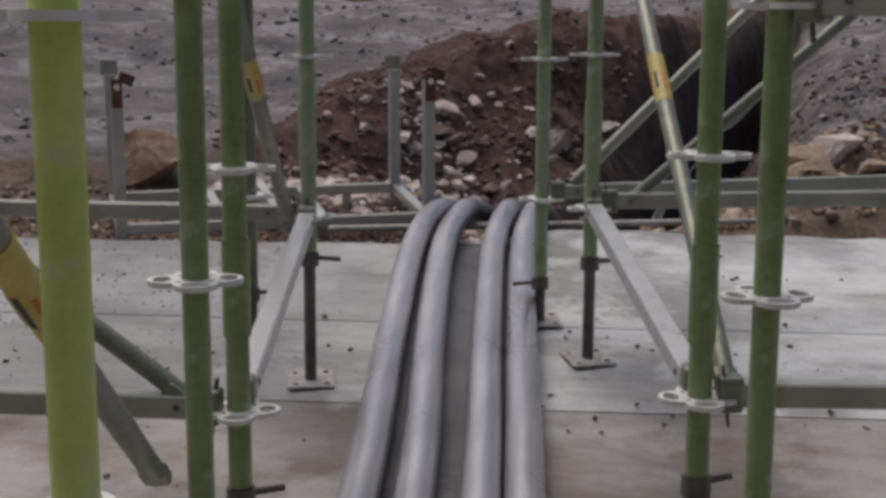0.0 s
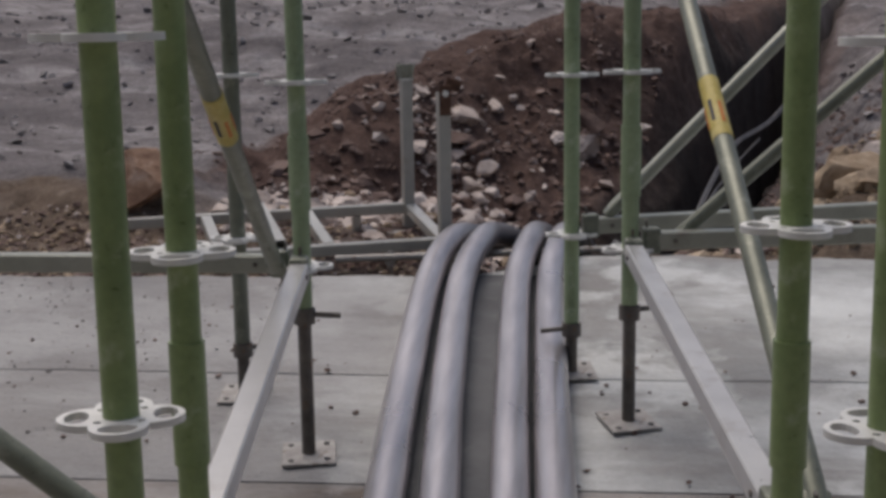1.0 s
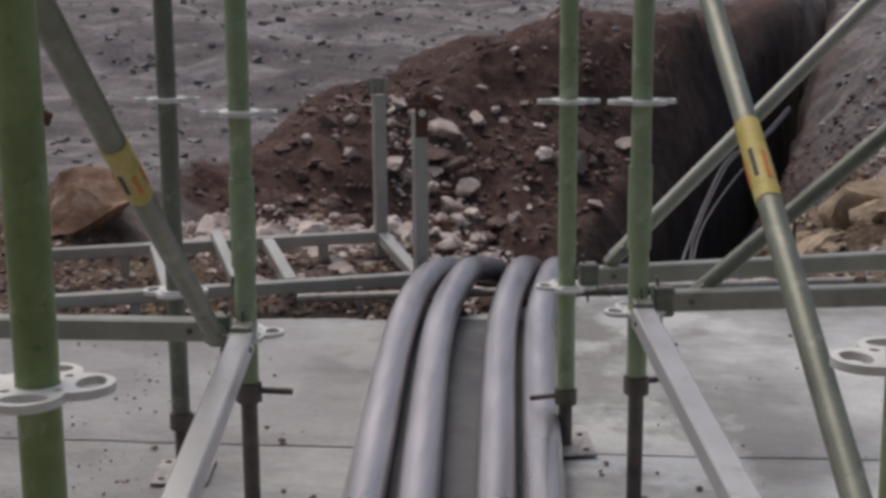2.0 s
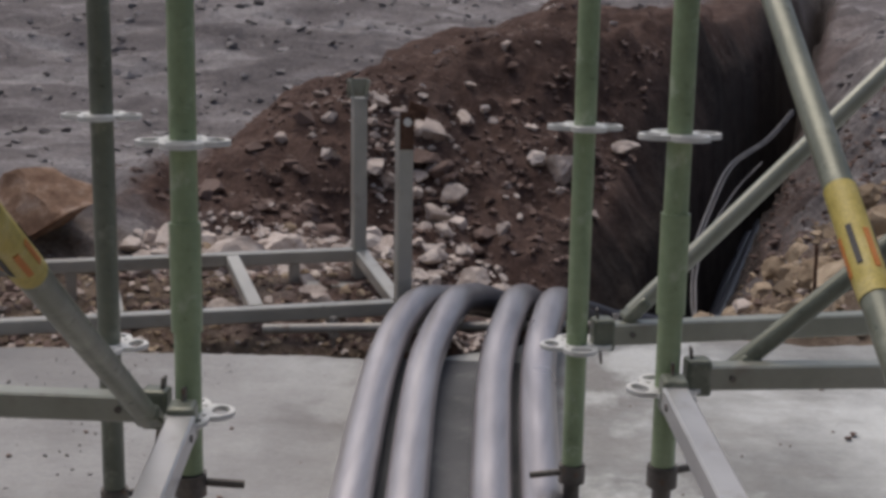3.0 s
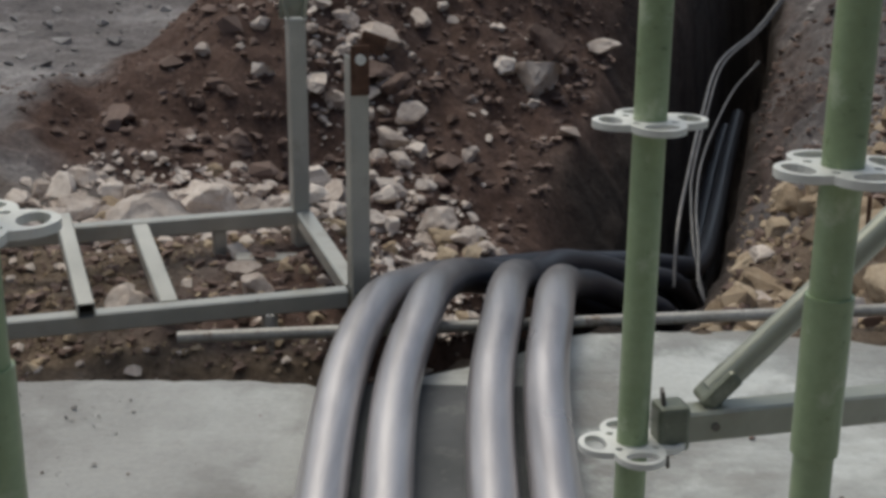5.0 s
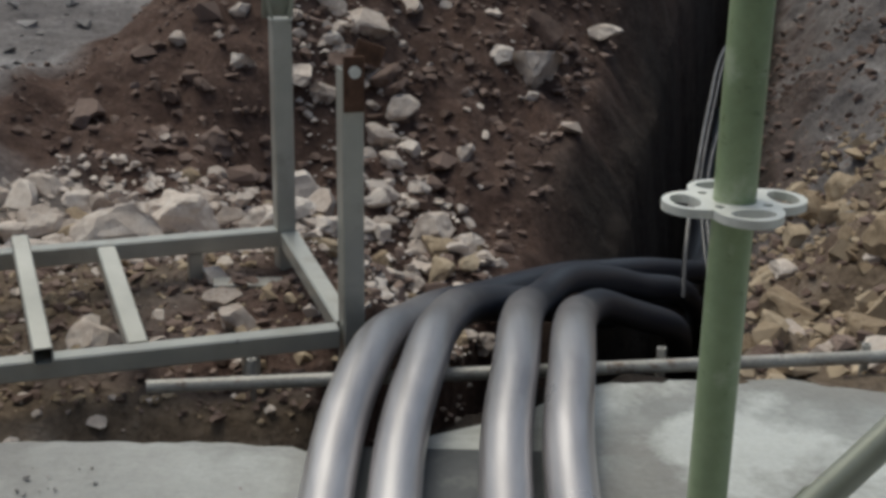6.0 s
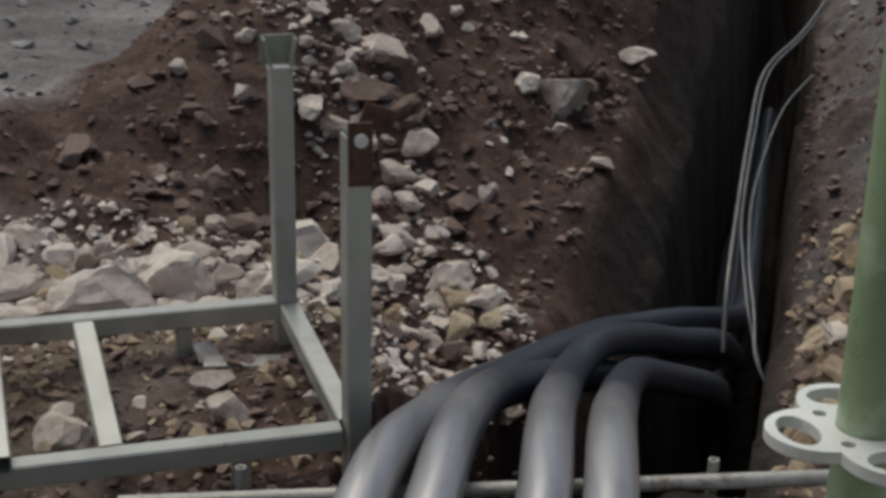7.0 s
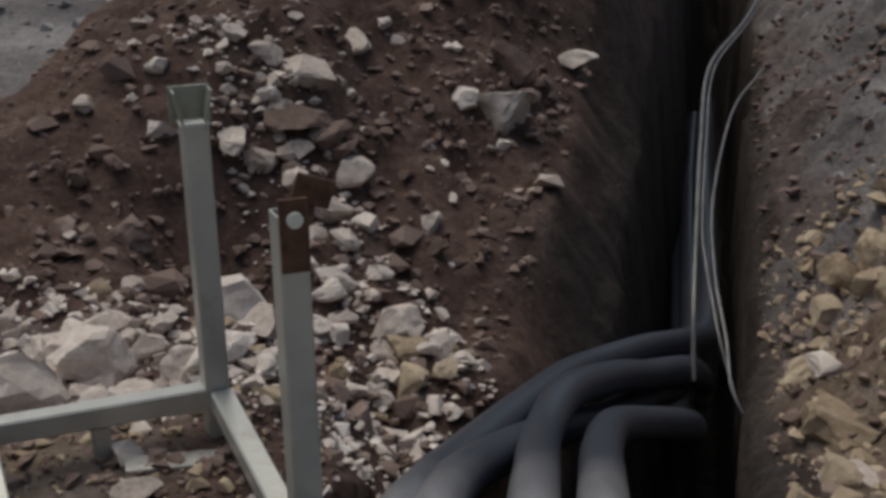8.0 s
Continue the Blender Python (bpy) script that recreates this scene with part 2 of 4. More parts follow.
def rosette_bm(r=0.084, hole=0.026, thick=0.01):
    """A lobed ring plate: four large lobes with a slot hole each, and shallow waists between."""
    bm = bmesh.new()
    n = 96
    outer = []
    for i in range(n):
        a = 2 * math.pi * i / n
        w = 0.5 + 0.5 * math.cos(4 * a)
        outer.append((r * (0.66 + 0.34 * w ** 0.5), a))
    loops = [[bm.verts.new((q * math.cos(a), q * math.sin(a), z)) for q, a in outer] for z in (-thick / 2, thick / 2)]
    hub = [[bm.verts.new((0.0246 * math.cos(a), 0.0246 * math.sin(a), z)) for _, a in outer] for z in (-thick / 2, thick / 2)]
    holes = []
    for k in range(4):
        a0 = k * math.pi / 2
        c = Vector((math.cos(a0), math.sin(a0), 0)) * (r * 0.69)
        rad, tan = Vector((math.cos(a0), math.sin(a0), 0)), Vector((-math.sin(a0), math.cos(a0), 0))
        holes.append([[bm.verts.new(c + rad * 0.0165 * math.cos(j * math.pi / 8) + tan * hole * math.sin(j * math.pi / 8) + Vector((0, 0, z))) for j in range(16)] for z in (-thick / 2, thick / 2)])
    for k in range(4):
        a0 = (k + 0.5) * math.pi / 2
        c = Vector((math.cos(a0), math.sin(a0), 0)) * (r * 0.47)
        holes.append([[bm.verts.new(c + Vector((0.006 * math.cos(j * math.pi / 5), 0.006 * math.sin(j * math.pi / 5), z))) for j in range(10)] for z in (-thick / 2, thick / 2)])
    for k in (0, 1):
        es = []
        for loop in [loops[k], hub[k]] + [h[k] for h in holes]:
            for i in range(len(loop)):
                p, q = loop[i], loop[(i + 1) % len(loop)]
                es.append(bm.edges.get((p, q)) or bm.edges.new((p, q)))
        bmesh.ops.triangle_fill(bm, use_beauty=True, use_dissolve=False, edges=es)
    for lo, hi in [loops, hub] + holes:
        for i in range(len(lo)):
            j = (i + 1) % len(lo)
            bm.faces.new((lo[i], lo[j], hi[j], hi[i]))
    bmesh.ops.recalc_face_normals(bm, faces=bm.faces)
    return bm


ROSETTE = None
SLOPE, Y0 = 0.105, 3.4


def plane_z(y):
    return SLOPE * (y - Y0)


def standard(x, y, rosettes, top, label, collar=None, turn=0.0, handle=40, paint=None, foot_z=None):
    """An upright with ring plates, on a screw jack with a base plate."""
    global ROSETTE
    z0 = plane_z(y)
    root = empty("scaffold_standard", (x, y, z0), label, "scaffold standard", "uprights of the scaffold")
    foot = (foot_z or min(rosettes) - 0.16) - z0
    part("tube", pipe_bm((0, 0, foot), (0, 0, top - z0), 0.02415), paint or STEEL, root)
    if collar:
        part("spigot_sleeve", pipe_bm((0, 0, collar - z0 - 0.1), (0, 0, collar - z0 + 0.1), 0.0285, 0.0043), paint or STEEL, root)
    for z in rosettes:
        if ROSETTE is None:
            bm = rosette_bm()
            ring = part("rosette", bm, ZINC, root, "lobed galvanised ring plate")
            ROSETTE = ring.data
        else:
            ring = new("rosette", ROSETTE)
            ring.parent = root
            ring["label"] = "lobed galvanised ring plate"
        ring.location = (0, 0, z - z0)
        ring.rotation_euler = (0, 0, radians(turn))
    part("screw_jack", pipe_bm((0, 0, 0.008), (0, 0, foot + 0.12), 0.019, 0.005), STEEL_DARK, root)
    nut = pipe_bm((0, 0, foot - 0.045), (0, 0, foot - 0.002), 0.031, 0.011, 12)
    part("jack_nut", nut, STEEL_DARK, root)
    a = radians(handle)
    part("jack_handle", pipe_bm((0.03 * math.cos(a), 0.03 * math.sin(a), foot - 0.02), (0.1 * math.cos(a), 0.1 * math.sin(a), foot - 0.024), 0.008, 0.003, 10), STEEL_DARK, root)
    plate = box_bm((0.15, 0.15, 0.008), pose(0, 0, 0.008, 6, 0, turn), 0.002)
    part("base_plate", plate, PLATE, root)
    for sx, sy in ((1, 1), (1, -1), (-1, 1), (-1, -1)):
        p = Matrix.Rotation(radians(turn), 3, "Z") @ Vector((sx * 0.05, sy * 0.05, 0))
        part("bolt_hole", pipe_bm((p.x, p.y, 0.0125 + p.y * SLOPE), (p.x, p.y, 0.0145 + p.y * SLOPE), 0.009, 0.008, 10), INK, root)
    return root


def ledger(a, b, label, end_a=True, end_b=True, w=0.046, h=0.05, paint=None):
    """A horizontal member of square tube with a wedge head at each end."""
    a, b = Vector(a), Vector(b)
    ax = (b - a).normalized()
    root = empty("scaffold_ledger", a, label, "scaffold ledger", "ledgers of the scaffold")
    n = (b - a).length
    part("beam", square_tube_bm(ax * 0.075, ax * (n - 0.075), w, h), paint or LEDGER, root)
    side = ax.cross(Vector((0, 0, 1))).normalized()
    for on, at, way in ((end_a, Vector(), ax), (end_b, ax * n, -ax)):
        if not on:
            continue
        m = along(at + way * 0.03, at + way)
        head = box_bm((0.05, 0.075, 0.05), Matrix.Translation(at + way * 0.06) @ m.to_3x3().to_4x4() , 0.008)
        part("wedge_head", head, STEEL, root)
        wedge = box_bm((0.006, 0.02, 0.13), Matrix.Translation(at + way * 0.052 + Vector((0, 0, -0.005))) @ Matrix.Rotation(0.12, 4, side), 0.001)
        part("wedge", wedge, STEEL_DARK, root)
        part("rivet", pipe_bm(at + way * 0.125 - side * (w / 2 + 0.003), at + way * 0.125 + side * (w / 2 + 0.003), 0.007, 0.006, 10), STEEL_DARK, root)
    return root


def brace(a, b, label, sticker=None, r=0.0212, paint=None):
    """A round diagonal tube with flattened ends, and where one is seen, a printed sticker round it."""
    a, b = Vector(a), Vector(b)
    ax = (b - a).normalized()
    n = (b - a).length
    root = empty("scaffold_brace", a, label, "scaffold brace", "diagonal braces of the scaffold")
    part("tube", pipe_bm(Vector(), ax * n, r), paint or STEEL, root)
    for at, way in ((Vector(), ax), (ax * n, -ax)):
        m = Matrix.Translation(at + way * 0.01) @ along((0, 0, 0), way).to_3x3().to_4x4()
        part("end_head", box_bm((0.05, 0.03, 0.07), m, 0.008), STEEL, root)
    if sticker:
        s0, s1 = sticker
        tape = part("sticker", pipe_bm(ax * s0, ax * s1, r + 0.0015, 0.001), YELLOW, root, "worn yellow printed sticker with writing too small to read")
        seg = (s1 - s0)
        turn = along(ax * s0, ax * s1)
        for k in range(7):
            ang = 2 * math.pi * k / 7
            c = turn @ Vector(((r + 0.0022) * math.cos(ang), (r + 0.0022) * math.sin(ang), seg * (0.36 + 0.05 * (k % 2))))
            rot = turn.to_3x3().to_4x4() @ Matrix.Rotation(ang, 4, "Z")
            part("print_bar", box_bm((0.001, 0.008, seg * 0.34), Matrix.Translation(c) @ rot, 0), INK if k % 2 else ORANGE, tape)
    return root


# ---- ground ----
def smooth(a, b, x):
    t = np.clip((x - a) / (b - a), 0, 1)
    return t * t * (3 - 2 * t)


def rough_field(x, y, seed, octaves, size, gain=0.5):
    """Smooth lattice noise on arrays, summed over octaves; size is the coarsest cell in metres."""
    out, amp = np.zeros_like(x), 1.0
    for o in range(octaves):
        rng = np.random.RandomState(seed + o)
        tab = rng.rand(256, 256) * 2 - 1
        u, v = x / size + 91.3, y / size + 47.7
        i, j = np.floor(u).astype(int), np.floor(v).astype(int)
        fu, fv = u - i, v - j
        fu, fv = fu * fu * (3 - 2 * fu), fv * fv * (3 - 2 * fv)
        g = lambda p, q: tab[p % 256, q % 256]
        out += amp * ((g(i, j) * (1 - fu) + g(i + 1, j) * fu) * (1 - fv) + (g(i, j + 1) * (1 - fu) + g(i + 1, j + 1) * fu) * fv)
        amp, size = amp * gain, size / 2
    return out


def trench_edge(y):
    return 0.73 + 0.25 * (y - 5.7)


def base_height(x, y):
    """The hillside: a ramp, a level track behind the heap, and a rise that levels out far off."""
    z = np.interp(y, [6.8, 9.6, 14.0, 26.0], [0.357, 0.42, 1.08, 1.66])
    z = np.where(y < 6.8, SLOPE * (y - Y0), z)
    z = np.where(y > 26, 1.66 - 0.03 * (y - 26), z)
    return np.maximum(z, -3)


RIDGE, RIDGE_WAY = (-1.5, 7.2), (0.58, 0.815)


def ridge_place(x, y):
    """Along the ridge of the spoil heap, and across it (plus: towards the trench)."""
    dx, dy = x - RIDGE[0], y - RIDGE[1]
    return dx * RIDGE_WAY[0] + dy * RIDGE_WAY[1], dx * RIDGE_WAY[1] - dy * RIDGE_WAY[0]


def heap_foot(s):
    """Where the heap meets the track, across the ridge."""
    return np.interp(s, [-0.2, 0.58, 1.05, 1.6, 3.0], [0.0, -0.56, -0.76, -1.0, -1.12])


def ground_height(x, y):
    plane = base_height(x, y)
    u = x - trench_edge(y) + 0.05 * rough_field(x, y, 3, 3, 0.6)
    s, n = ridge_place(x, y)
    n = n + 0.16 * rough_field(x, y, 19, 3, 0.9)
    # the heap: a crest that climbs with s, a short flank to the track, a long one to the trench
    crest = np.interp(s, [-0.2, 0.5, 1.0, 1.4, 2.5, 3.2, 4.5], [0.36, 0.39, 0.55, 0.71, 0.88, 1.06, 1.18])
    keep = smooth(-0.1, 0.45, s) * (1 - smooth(5.5, 8.5, s))
    dip = np.interp(n, [0.26, 0.68, 1.15, 1.7, 3.0], [0.0, 0.33, 0.48, 0.66, 1.0])
    dip = dip + 0.11 * (1 - smooth(0.7, 1.3, s)) * smooth(-0.1, 0.2, n) * (1 - smooth(0.45, 0.9, n))
    dip = dip * smooth(-1.0, -0.25, x + 0.6 * (y - 7.2)) * smooth(5.5, 6.3, y) * (1 - smooth(13, 20, y)) * np.where(u < 0.0, 1, 0)
    slope = SLOPE * (np.minimum(y, 14) - Y0)
    right = plane + (slope - plane) * smooth(-0.1, 0.3, n) * (1 - smooth(11, 14, y)) - dip
    z = right + (crest - right) * keep * np.interp(n - heap_foot(s), [-0.14, -0.04, 0.14], [0.0, 0.25, 1.0]) * np.interp(n, [-0.1, 0.05, 0.3], [1.0, 0.85, 0.0])
    # the deep cut below the stony bank
    cut = np.interp(u, [-0.78, -0.52, -0.3, -0.05, 0.03], [0.0, 0.14, 1.0, 1.0, 0.0])
    cut = np.maximum(cut, np.interp(u, [-0.88, -0.78, -0.05, 0.03], [0.0, 1.0, 1.0, 0.0]) * (1 - smooth(6.3, 7.1, y)))
    cut = cut * smooth(0.0, 0.07, y - 5.14 - 0.25 * smooth(-0.22, 0.48, x)) * (1 - smooth(20, 30, y))
    z = z + cut * (np.minimum(-1.9, z) - z)
    # stony bank on the other side
    lip = np.interp(y, [5.5, 6.2, 7.0, 7.8, 9.2, 12.0, 15.0], [0.12, -0.1, -0.3, -0.36, -0.26, -0.1, 0.4])
    lean = np.interp(u, [0.0, 0.2, 0.55, 0.85, 1.3], [0.0, 0.18, 0.62, 0.9, 1.0])
    z = np.where(u > 0.0, z + (lip + (plane + 0.06 - lip) * lean - z) * smooth(5.38, 5.5, y) * (1 - smooth(13, 17, y)), z)
    # the strip under the square frame lies a little lower, and the slab has its own bed
    z = z - 0.10 * smooth(4.9, 5.1, y) * (1 - smooth(6.0, 6.5, y)) * smooth(-3.0, -2.3, x) * (1 - smooth(-0.2, 0.2, x))
    z = z - 0.1 * (1 - smooth(4.85, 5.15, y - 0.32 * smooth(-0.22, 0.45, x)))
    # the foot of the heap lies in a shallow trough
    z = z - 0.15 * smooth(6.0, 6.5, y) * (1 - smooth(7.3, 7.85, y)) * smooth(-1.8, -1.4, x) * (1 - smooth(-0.62, -0.4, x))
    # rows of rubble far up the track
    z = z + 0.13 * rough_field(x, y * 1.6, 91, 3, 1.1) * smooth(9.8, 12, y) * (1 - smooth(30, 50, y)) * np.where(u < -1.0, 1, 0)
    # a washed-out hollow under the broken slab edge, beside the ducts
    z = z - 0.3 * smooth(-1.0, -0.6, x) * (1 - smooth(-0.12, -0.02, x)) * smooth(5.02, 5.14, y) * (1 - smooth(5.2, 5.42, y))
    soft = smooth(4.95, 5.5, y)
    heap = smooth(-1.2, -0.3, n) * smooth(6.2, 7.0, y) * np.where(u < 0.0, 1, 0)
    rough = rough_field(x, y, 11, 4, 0.5) * (0.03 + 0.035 * heap) + rough_field(x, y, 31, 3, 0.15, 0.65) * (0.012 + 0.022 * heap)
    rough = rough + rough_field(x, y, 57, 4, 0.3, 0.65) * 0.075 * smooth(0.0, 0.15, u) * (1 - smooth(1.2, 1.8, u)) * smooth(5.5, 5.8, y)
    return z + rough * (0.2 + 0.8 * soft) * np.where(np.abs(u + 0.02) < 0.06, 0.4, 1.0)


def axis(lo, hi, fine_lo, fine_hi, step, grow=1.15):
    mid = list(np.arange(fine_lo, fine_hi + step / 2, step))
    d, up = step, []
    v = fine_hi
    while v < hi:
        d *= grow
        v += d
        up.append(v)
    d, dn = step, []
    v = fine_lo
    while v > lo:
        d *= grow
        v -= d
        dn.append(v)
    return np.array(dn[::-1] + mid + up)


def soil_kind(x, y):
    """How much of the soil is dark spoil, how much is tan and stony, and how much trench and hollow shade is painted
    in.
    """
    u = x - trench_edge(y)
    s, n = ridge_place(x, y)
    wob = rough_field(x, y, 5, 4, 0.6) * 0.25
    dark = smooth(-0.16, 0.06, n - heap_foot(s) + wob * 0.5) * smooth(6.25, 6.55, y + wob * 0.8 + 0.25 * smooth(-0.6, 0.2, x)) * (1 - smooth(8.5, 11, s))
    dark = dark * np.maximum(smooth(-0.2, 0.2, s + wob), smooth(-1.0, -0.6, x + wob))
    dark = np.maximum(dark, smooth(-0.3, 0.0, x) * smooth(5.1, 5.15, y) * (1 - smooth(8, 9, y))) * smooth(0.06, 0.0, u)
    dark = np.maximum(dark, smooth(-1.7, -1.2, u) * smooth(0.16, 0.03, u + wob * 0.3) * smooth(5.4, 5.5, y) * (1 - smooth(20, 24, y)))
    dark = np.maximum(dark, 0.55 * smooth(0.0, 0.06, u) * (1 - smooth(0.15, 0.45, u + wob)) * smooth(6.2, 7.0, y + wob) * (1 - smooth(14, 18, y)))
    tan = smooth(4.2, 4.6, y) * (1 - smooth(6.5, 7.0, y + wob)) * smooth(0.06, 0.0, u) * smooth(-3.6, -2.6, x + wob) * (1 - dark)
    tan = np.maximum(tan, smooth(0.0, 0.06, u) * (1 - smooth(1.2, 2.0, u + wob)) * smooth(4.8, 5.2, y) * (1 - smooth(6.9, 7.8, y + wob)))
    # shade of the trench cut, then of the slab-edge hollow, painted as soil colour
    cut_shade = smooth(-0.95, -0.5, u + wob * 0.5) * smooth(0.14, 0.04, u + wob * 0.2) * smooth(5.1, 5.2, y) * (1 - smooth(24, 30, y))
    cut_shade = np.maximum(cut_shade, 0.8 * smooth(-0.95, -0.7, x + wob) * (1 - smooth(-0.1, 0.0, x)) * smooth(5.0, 5.1, y) * (1 - smooth(5.22, 5.32, y + wob * 0.2)))
    return dark, tan, cut_shade


def soil_material():
    m, nt, b = nodes_of("hillside_soil")
    attr = nt.nodes.new("ShaderNodeAttribute")
    attr.attribute_name = "soil"
    sep = nt.nodes.new("ShaderNodeSeparateColor")
    nt.links.new(attr.outputs["Color"], sep.inputs[0])
    coarse, mid, grain = noise_node(nt, 0.8, 6, 0.65), noise_node(nt, 7, 6, 0.65), noise_node(nt, 38, 6, 0.75)
    streak = noise_node(nt, 1.4, 7, 0.65, stretch=(0.6, 1.15, 1))
    road = mix(nt, 0.5, ramp(nt, coarse, [(0.3, (0.15, 0.138, 0.14)), (0.7, (0.27, 0.25, 0.252))]), ramp(nt, streak, [(0.36, (0.055, 0.05, 0.051)), (0.5, (0.17, 0.156, 0.156)), (0.64, (0.46, 0.445, 0.445))]))
    heap = mix(nt, 0.5, ramp(nt, coarse, [(0.3, (0.062, 0.037, 0.03)), (0.7, (0.14, 0.091, 0.075))]), ramp(nt, mid, [(0.35, (0.05, 0.03, 0.024)), (0.55, (0.115, 0.075, 0.062)), (0.75, (0.27, 0.2, 0.172))]))
    tan = mix(nt, 0.5, ramp(nt, coarse, [(0.3, (0.12, 0.088, 0.062)), (0.7, (0.24, 0.19, 0.145))]), ramp(nt, mid, [(0.35, (0.08, 0.058, 0.042)), (0.55, (0.2, 0.155, 0.12)), (0.75, (0.42, 0.37, 0.32))]))
    col = mix(nt, sep.outputs[0], mix(nt, sep.outputs[1], road, tan), heap)
    # near-black tone that paints the shade in the trench and the hollow
    cut_shade = mix(nt, 0.5, ramp(nt, coarse, [(0.3, (0.03, 0.025, 0.023)), (0.7, (0.06, 0.048, 0.043))]), ramp(nt, mid, [(0.35, (0.025, 0.021, 0.02)), (0.7, (0.072, 0.058, 0.051))]))
    col = mix(nt, sep.outputs[2], col, cut_shade)
    col = mix(nt, 0.7, col, ramp(nt, grain, [(0.3, grey(0.25)), (0.7, grey(0.85))]), "OVERLAY")
    nt.links.new(col, b.inputs["Base Color"])
    b.inputs["Roughness"].default_value = 0.95
    b.inputs["Specular IOR Level"].default_value = 0.2
    add = nt.nodes.new("ShaderNodeMath")
    add.operation = "MULTIPLY_ADD"
    nt.links.new(mid, add.inputs[0])
    add.inputs[1].default_value = 2.0
    nt.links.new(grain, add.inputs[2])
    bump(nt, b, add.outputs[0], 0.8, 0.03)
    return m


def ground_sheet(xs, ys):
    X, Y = np.meshgrid(xs, ys)
    Z = ground_height(X, Y)
    nx, ny = len(xs), len(ys)
    verts = np.stack([X.ravel(), Y.ravel(), Z.ravel()], 1)
    i = (np.arange(ny - 1)[:, None] * nx + np.arange(nx - 1)[None, :]).ravel()
    faces = np.stack([i, i + 1, i + nx + 1, i + nx], 1)
    me = bpy.data.meshes.new("ground")
    me.from_pydata(verts.tolist(), [], faces.tolist())
    me.polygons.foreach_set("use_smooth", [True] * len(me.polygons))
    me.materials.append(soil_material())
    dark, tan, cut_shade = soil_kind(X.ravel(), Y.ravel())
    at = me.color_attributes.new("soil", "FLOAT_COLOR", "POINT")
    at.data.foreach_set("color", np.stack([dark, tan, cut_shade, dark * 0 + 1], 1).ravel())
    return tagged(new("ground", me), "bare stony hillside with dark brown spoil and a cut trench", "ground", kind="structure")


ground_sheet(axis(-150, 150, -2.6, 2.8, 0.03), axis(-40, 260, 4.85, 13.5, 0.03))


# concrete slab, poured in three bays with open joints between
def slab_bay(y_a, y_b, x_a, x_b, seed, ragged=0.0):
    nx, ny = 240 if ragged else 60, max(8, int((y_b - y_a) / 0.06))
    bm = bmesh.new()
    X, Y = np.meshgrid(np.linspace(x_a, x_b, nx), np.linspace(0, 1, ny))
    end = y_b + ragged * (rough_field(X, X * 0 + seed, seed, 5, 0.5, 0.6)) + (0.31 * smooth(-0.22, 0.48, X) if ragged else 0)
    Yw = y_a + Y * (end - y_a)
    Zw = SLOPE * (Yw - Y0) + rough_field(X, Yw, 70, 4, 0.6) * 0.006
    edge = np.minimum(np.minimum(Y, 1 - Y) * (y_b - y_a), 0.03) / 0.03
    Zw = Zw - 0.006 * (1 - edge) ** 2
    top = [[bm.verts.new((X[j, i], Yw[j, i], Zw[j, i])) for i in range(nx)] for j in range(ny)]
    for j in range(ny - 1):
        for i in range(nx - 1):
            bm.faces.new((top[j][i], top[j][i + 1], top[j + 1][i + 1], top[j + 1][i]))
    rim = [e for e in bm.edges if e.is_boundary]
    new_v = bmesh.ops.extrude_edge_only(bm, edges=rim)["geom"]
    for v in new_v:
        if isinstance(v, bmesh.types.BMVert):
            v.co.z -= 0.16
    bmesh.ops.recalc_face_normals(bm, faces=bm.faces)
    return shade(bm, 0.9)


slab = tagged(new("concrete_slab"), "light grey rough concrete slab with dirty joints", "slab", kind="structure")
for k, (ya, yb) in enumerate(((-9.0, 0.9), (0.906, 3.26), (3.27, 4.03), (4.04, 5.08))):
    part("slab_bay", slab_bay(ya, yb, -4.2, 4.2, 40 + k, 0.05 if k == 3 else 0.0), CONCRETE if k > 1 else CONCRETE_DIRTY, slab)

# unseen wall added behind the camera to block sky light; the ducts end in it
sky_blocker = part("unseen_sky_blocker", box_bm((18.0, 0.3, 6.4), pose(0, -3.1, 2.3), 0.01), CONCRETE_DIRTY)
tagged(sky_blocker, "plain rough grey wall added out of view to block sky light", "wall", kind="structure")

# ---- scaffold ----
GREEN = "grey-green steel upright with ring plates"
A, B, C, D = (0.384, 4.055), (0.553, 3.677), (-0.633, 3.83), (-0.342, 3.414)
G, F, H, I = (-0.2, 1.932), (-0.191, 1.613), (0.735, 1.98), (0.81, 1.683)
E = (-0.03, 0.62)
standard(*A, (0.525, 1.025, 1.525, 2.025), 2.4, "pale green steel upright with ring plates, standing on a screw jack", turn=10, foot_z=0.24, handle=195, paint=STEEL_LIT_PALE)
standard(*B, (0.547, 1.05, 1.55, 2.05), 2.4, "pale green steel upright with ring plates and a sleeve", collar=0.8, turn=20, paint=STEEL_LIT_PALE)
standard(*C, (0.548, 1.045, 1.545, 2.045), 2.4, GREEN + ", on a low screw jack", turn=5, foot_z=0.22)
standard(*D, (0.543, 1.044, 1.544, 2.044), 2.4, "pale green steel upright with ring plates and a jack handle", collar=0.8, turn=12, paint=STEEL_LIT_PALE, handle=5, foot_z=0.43)
standard(*G, (0.36, 0.86, 1.36, 1.86), 2.4, "olive-green steel upright with ring plates, beside a second upright", turn=8, collar=0.62, paint=STEEL_LIT_OLIVE)
standard(*F, (0.196, 0.696, 1.196, 1.696), 2.4, "olive-green steel upright with ring plates, beside a second upright", turn=15, paint=STEEL_LIT_OLIVE)
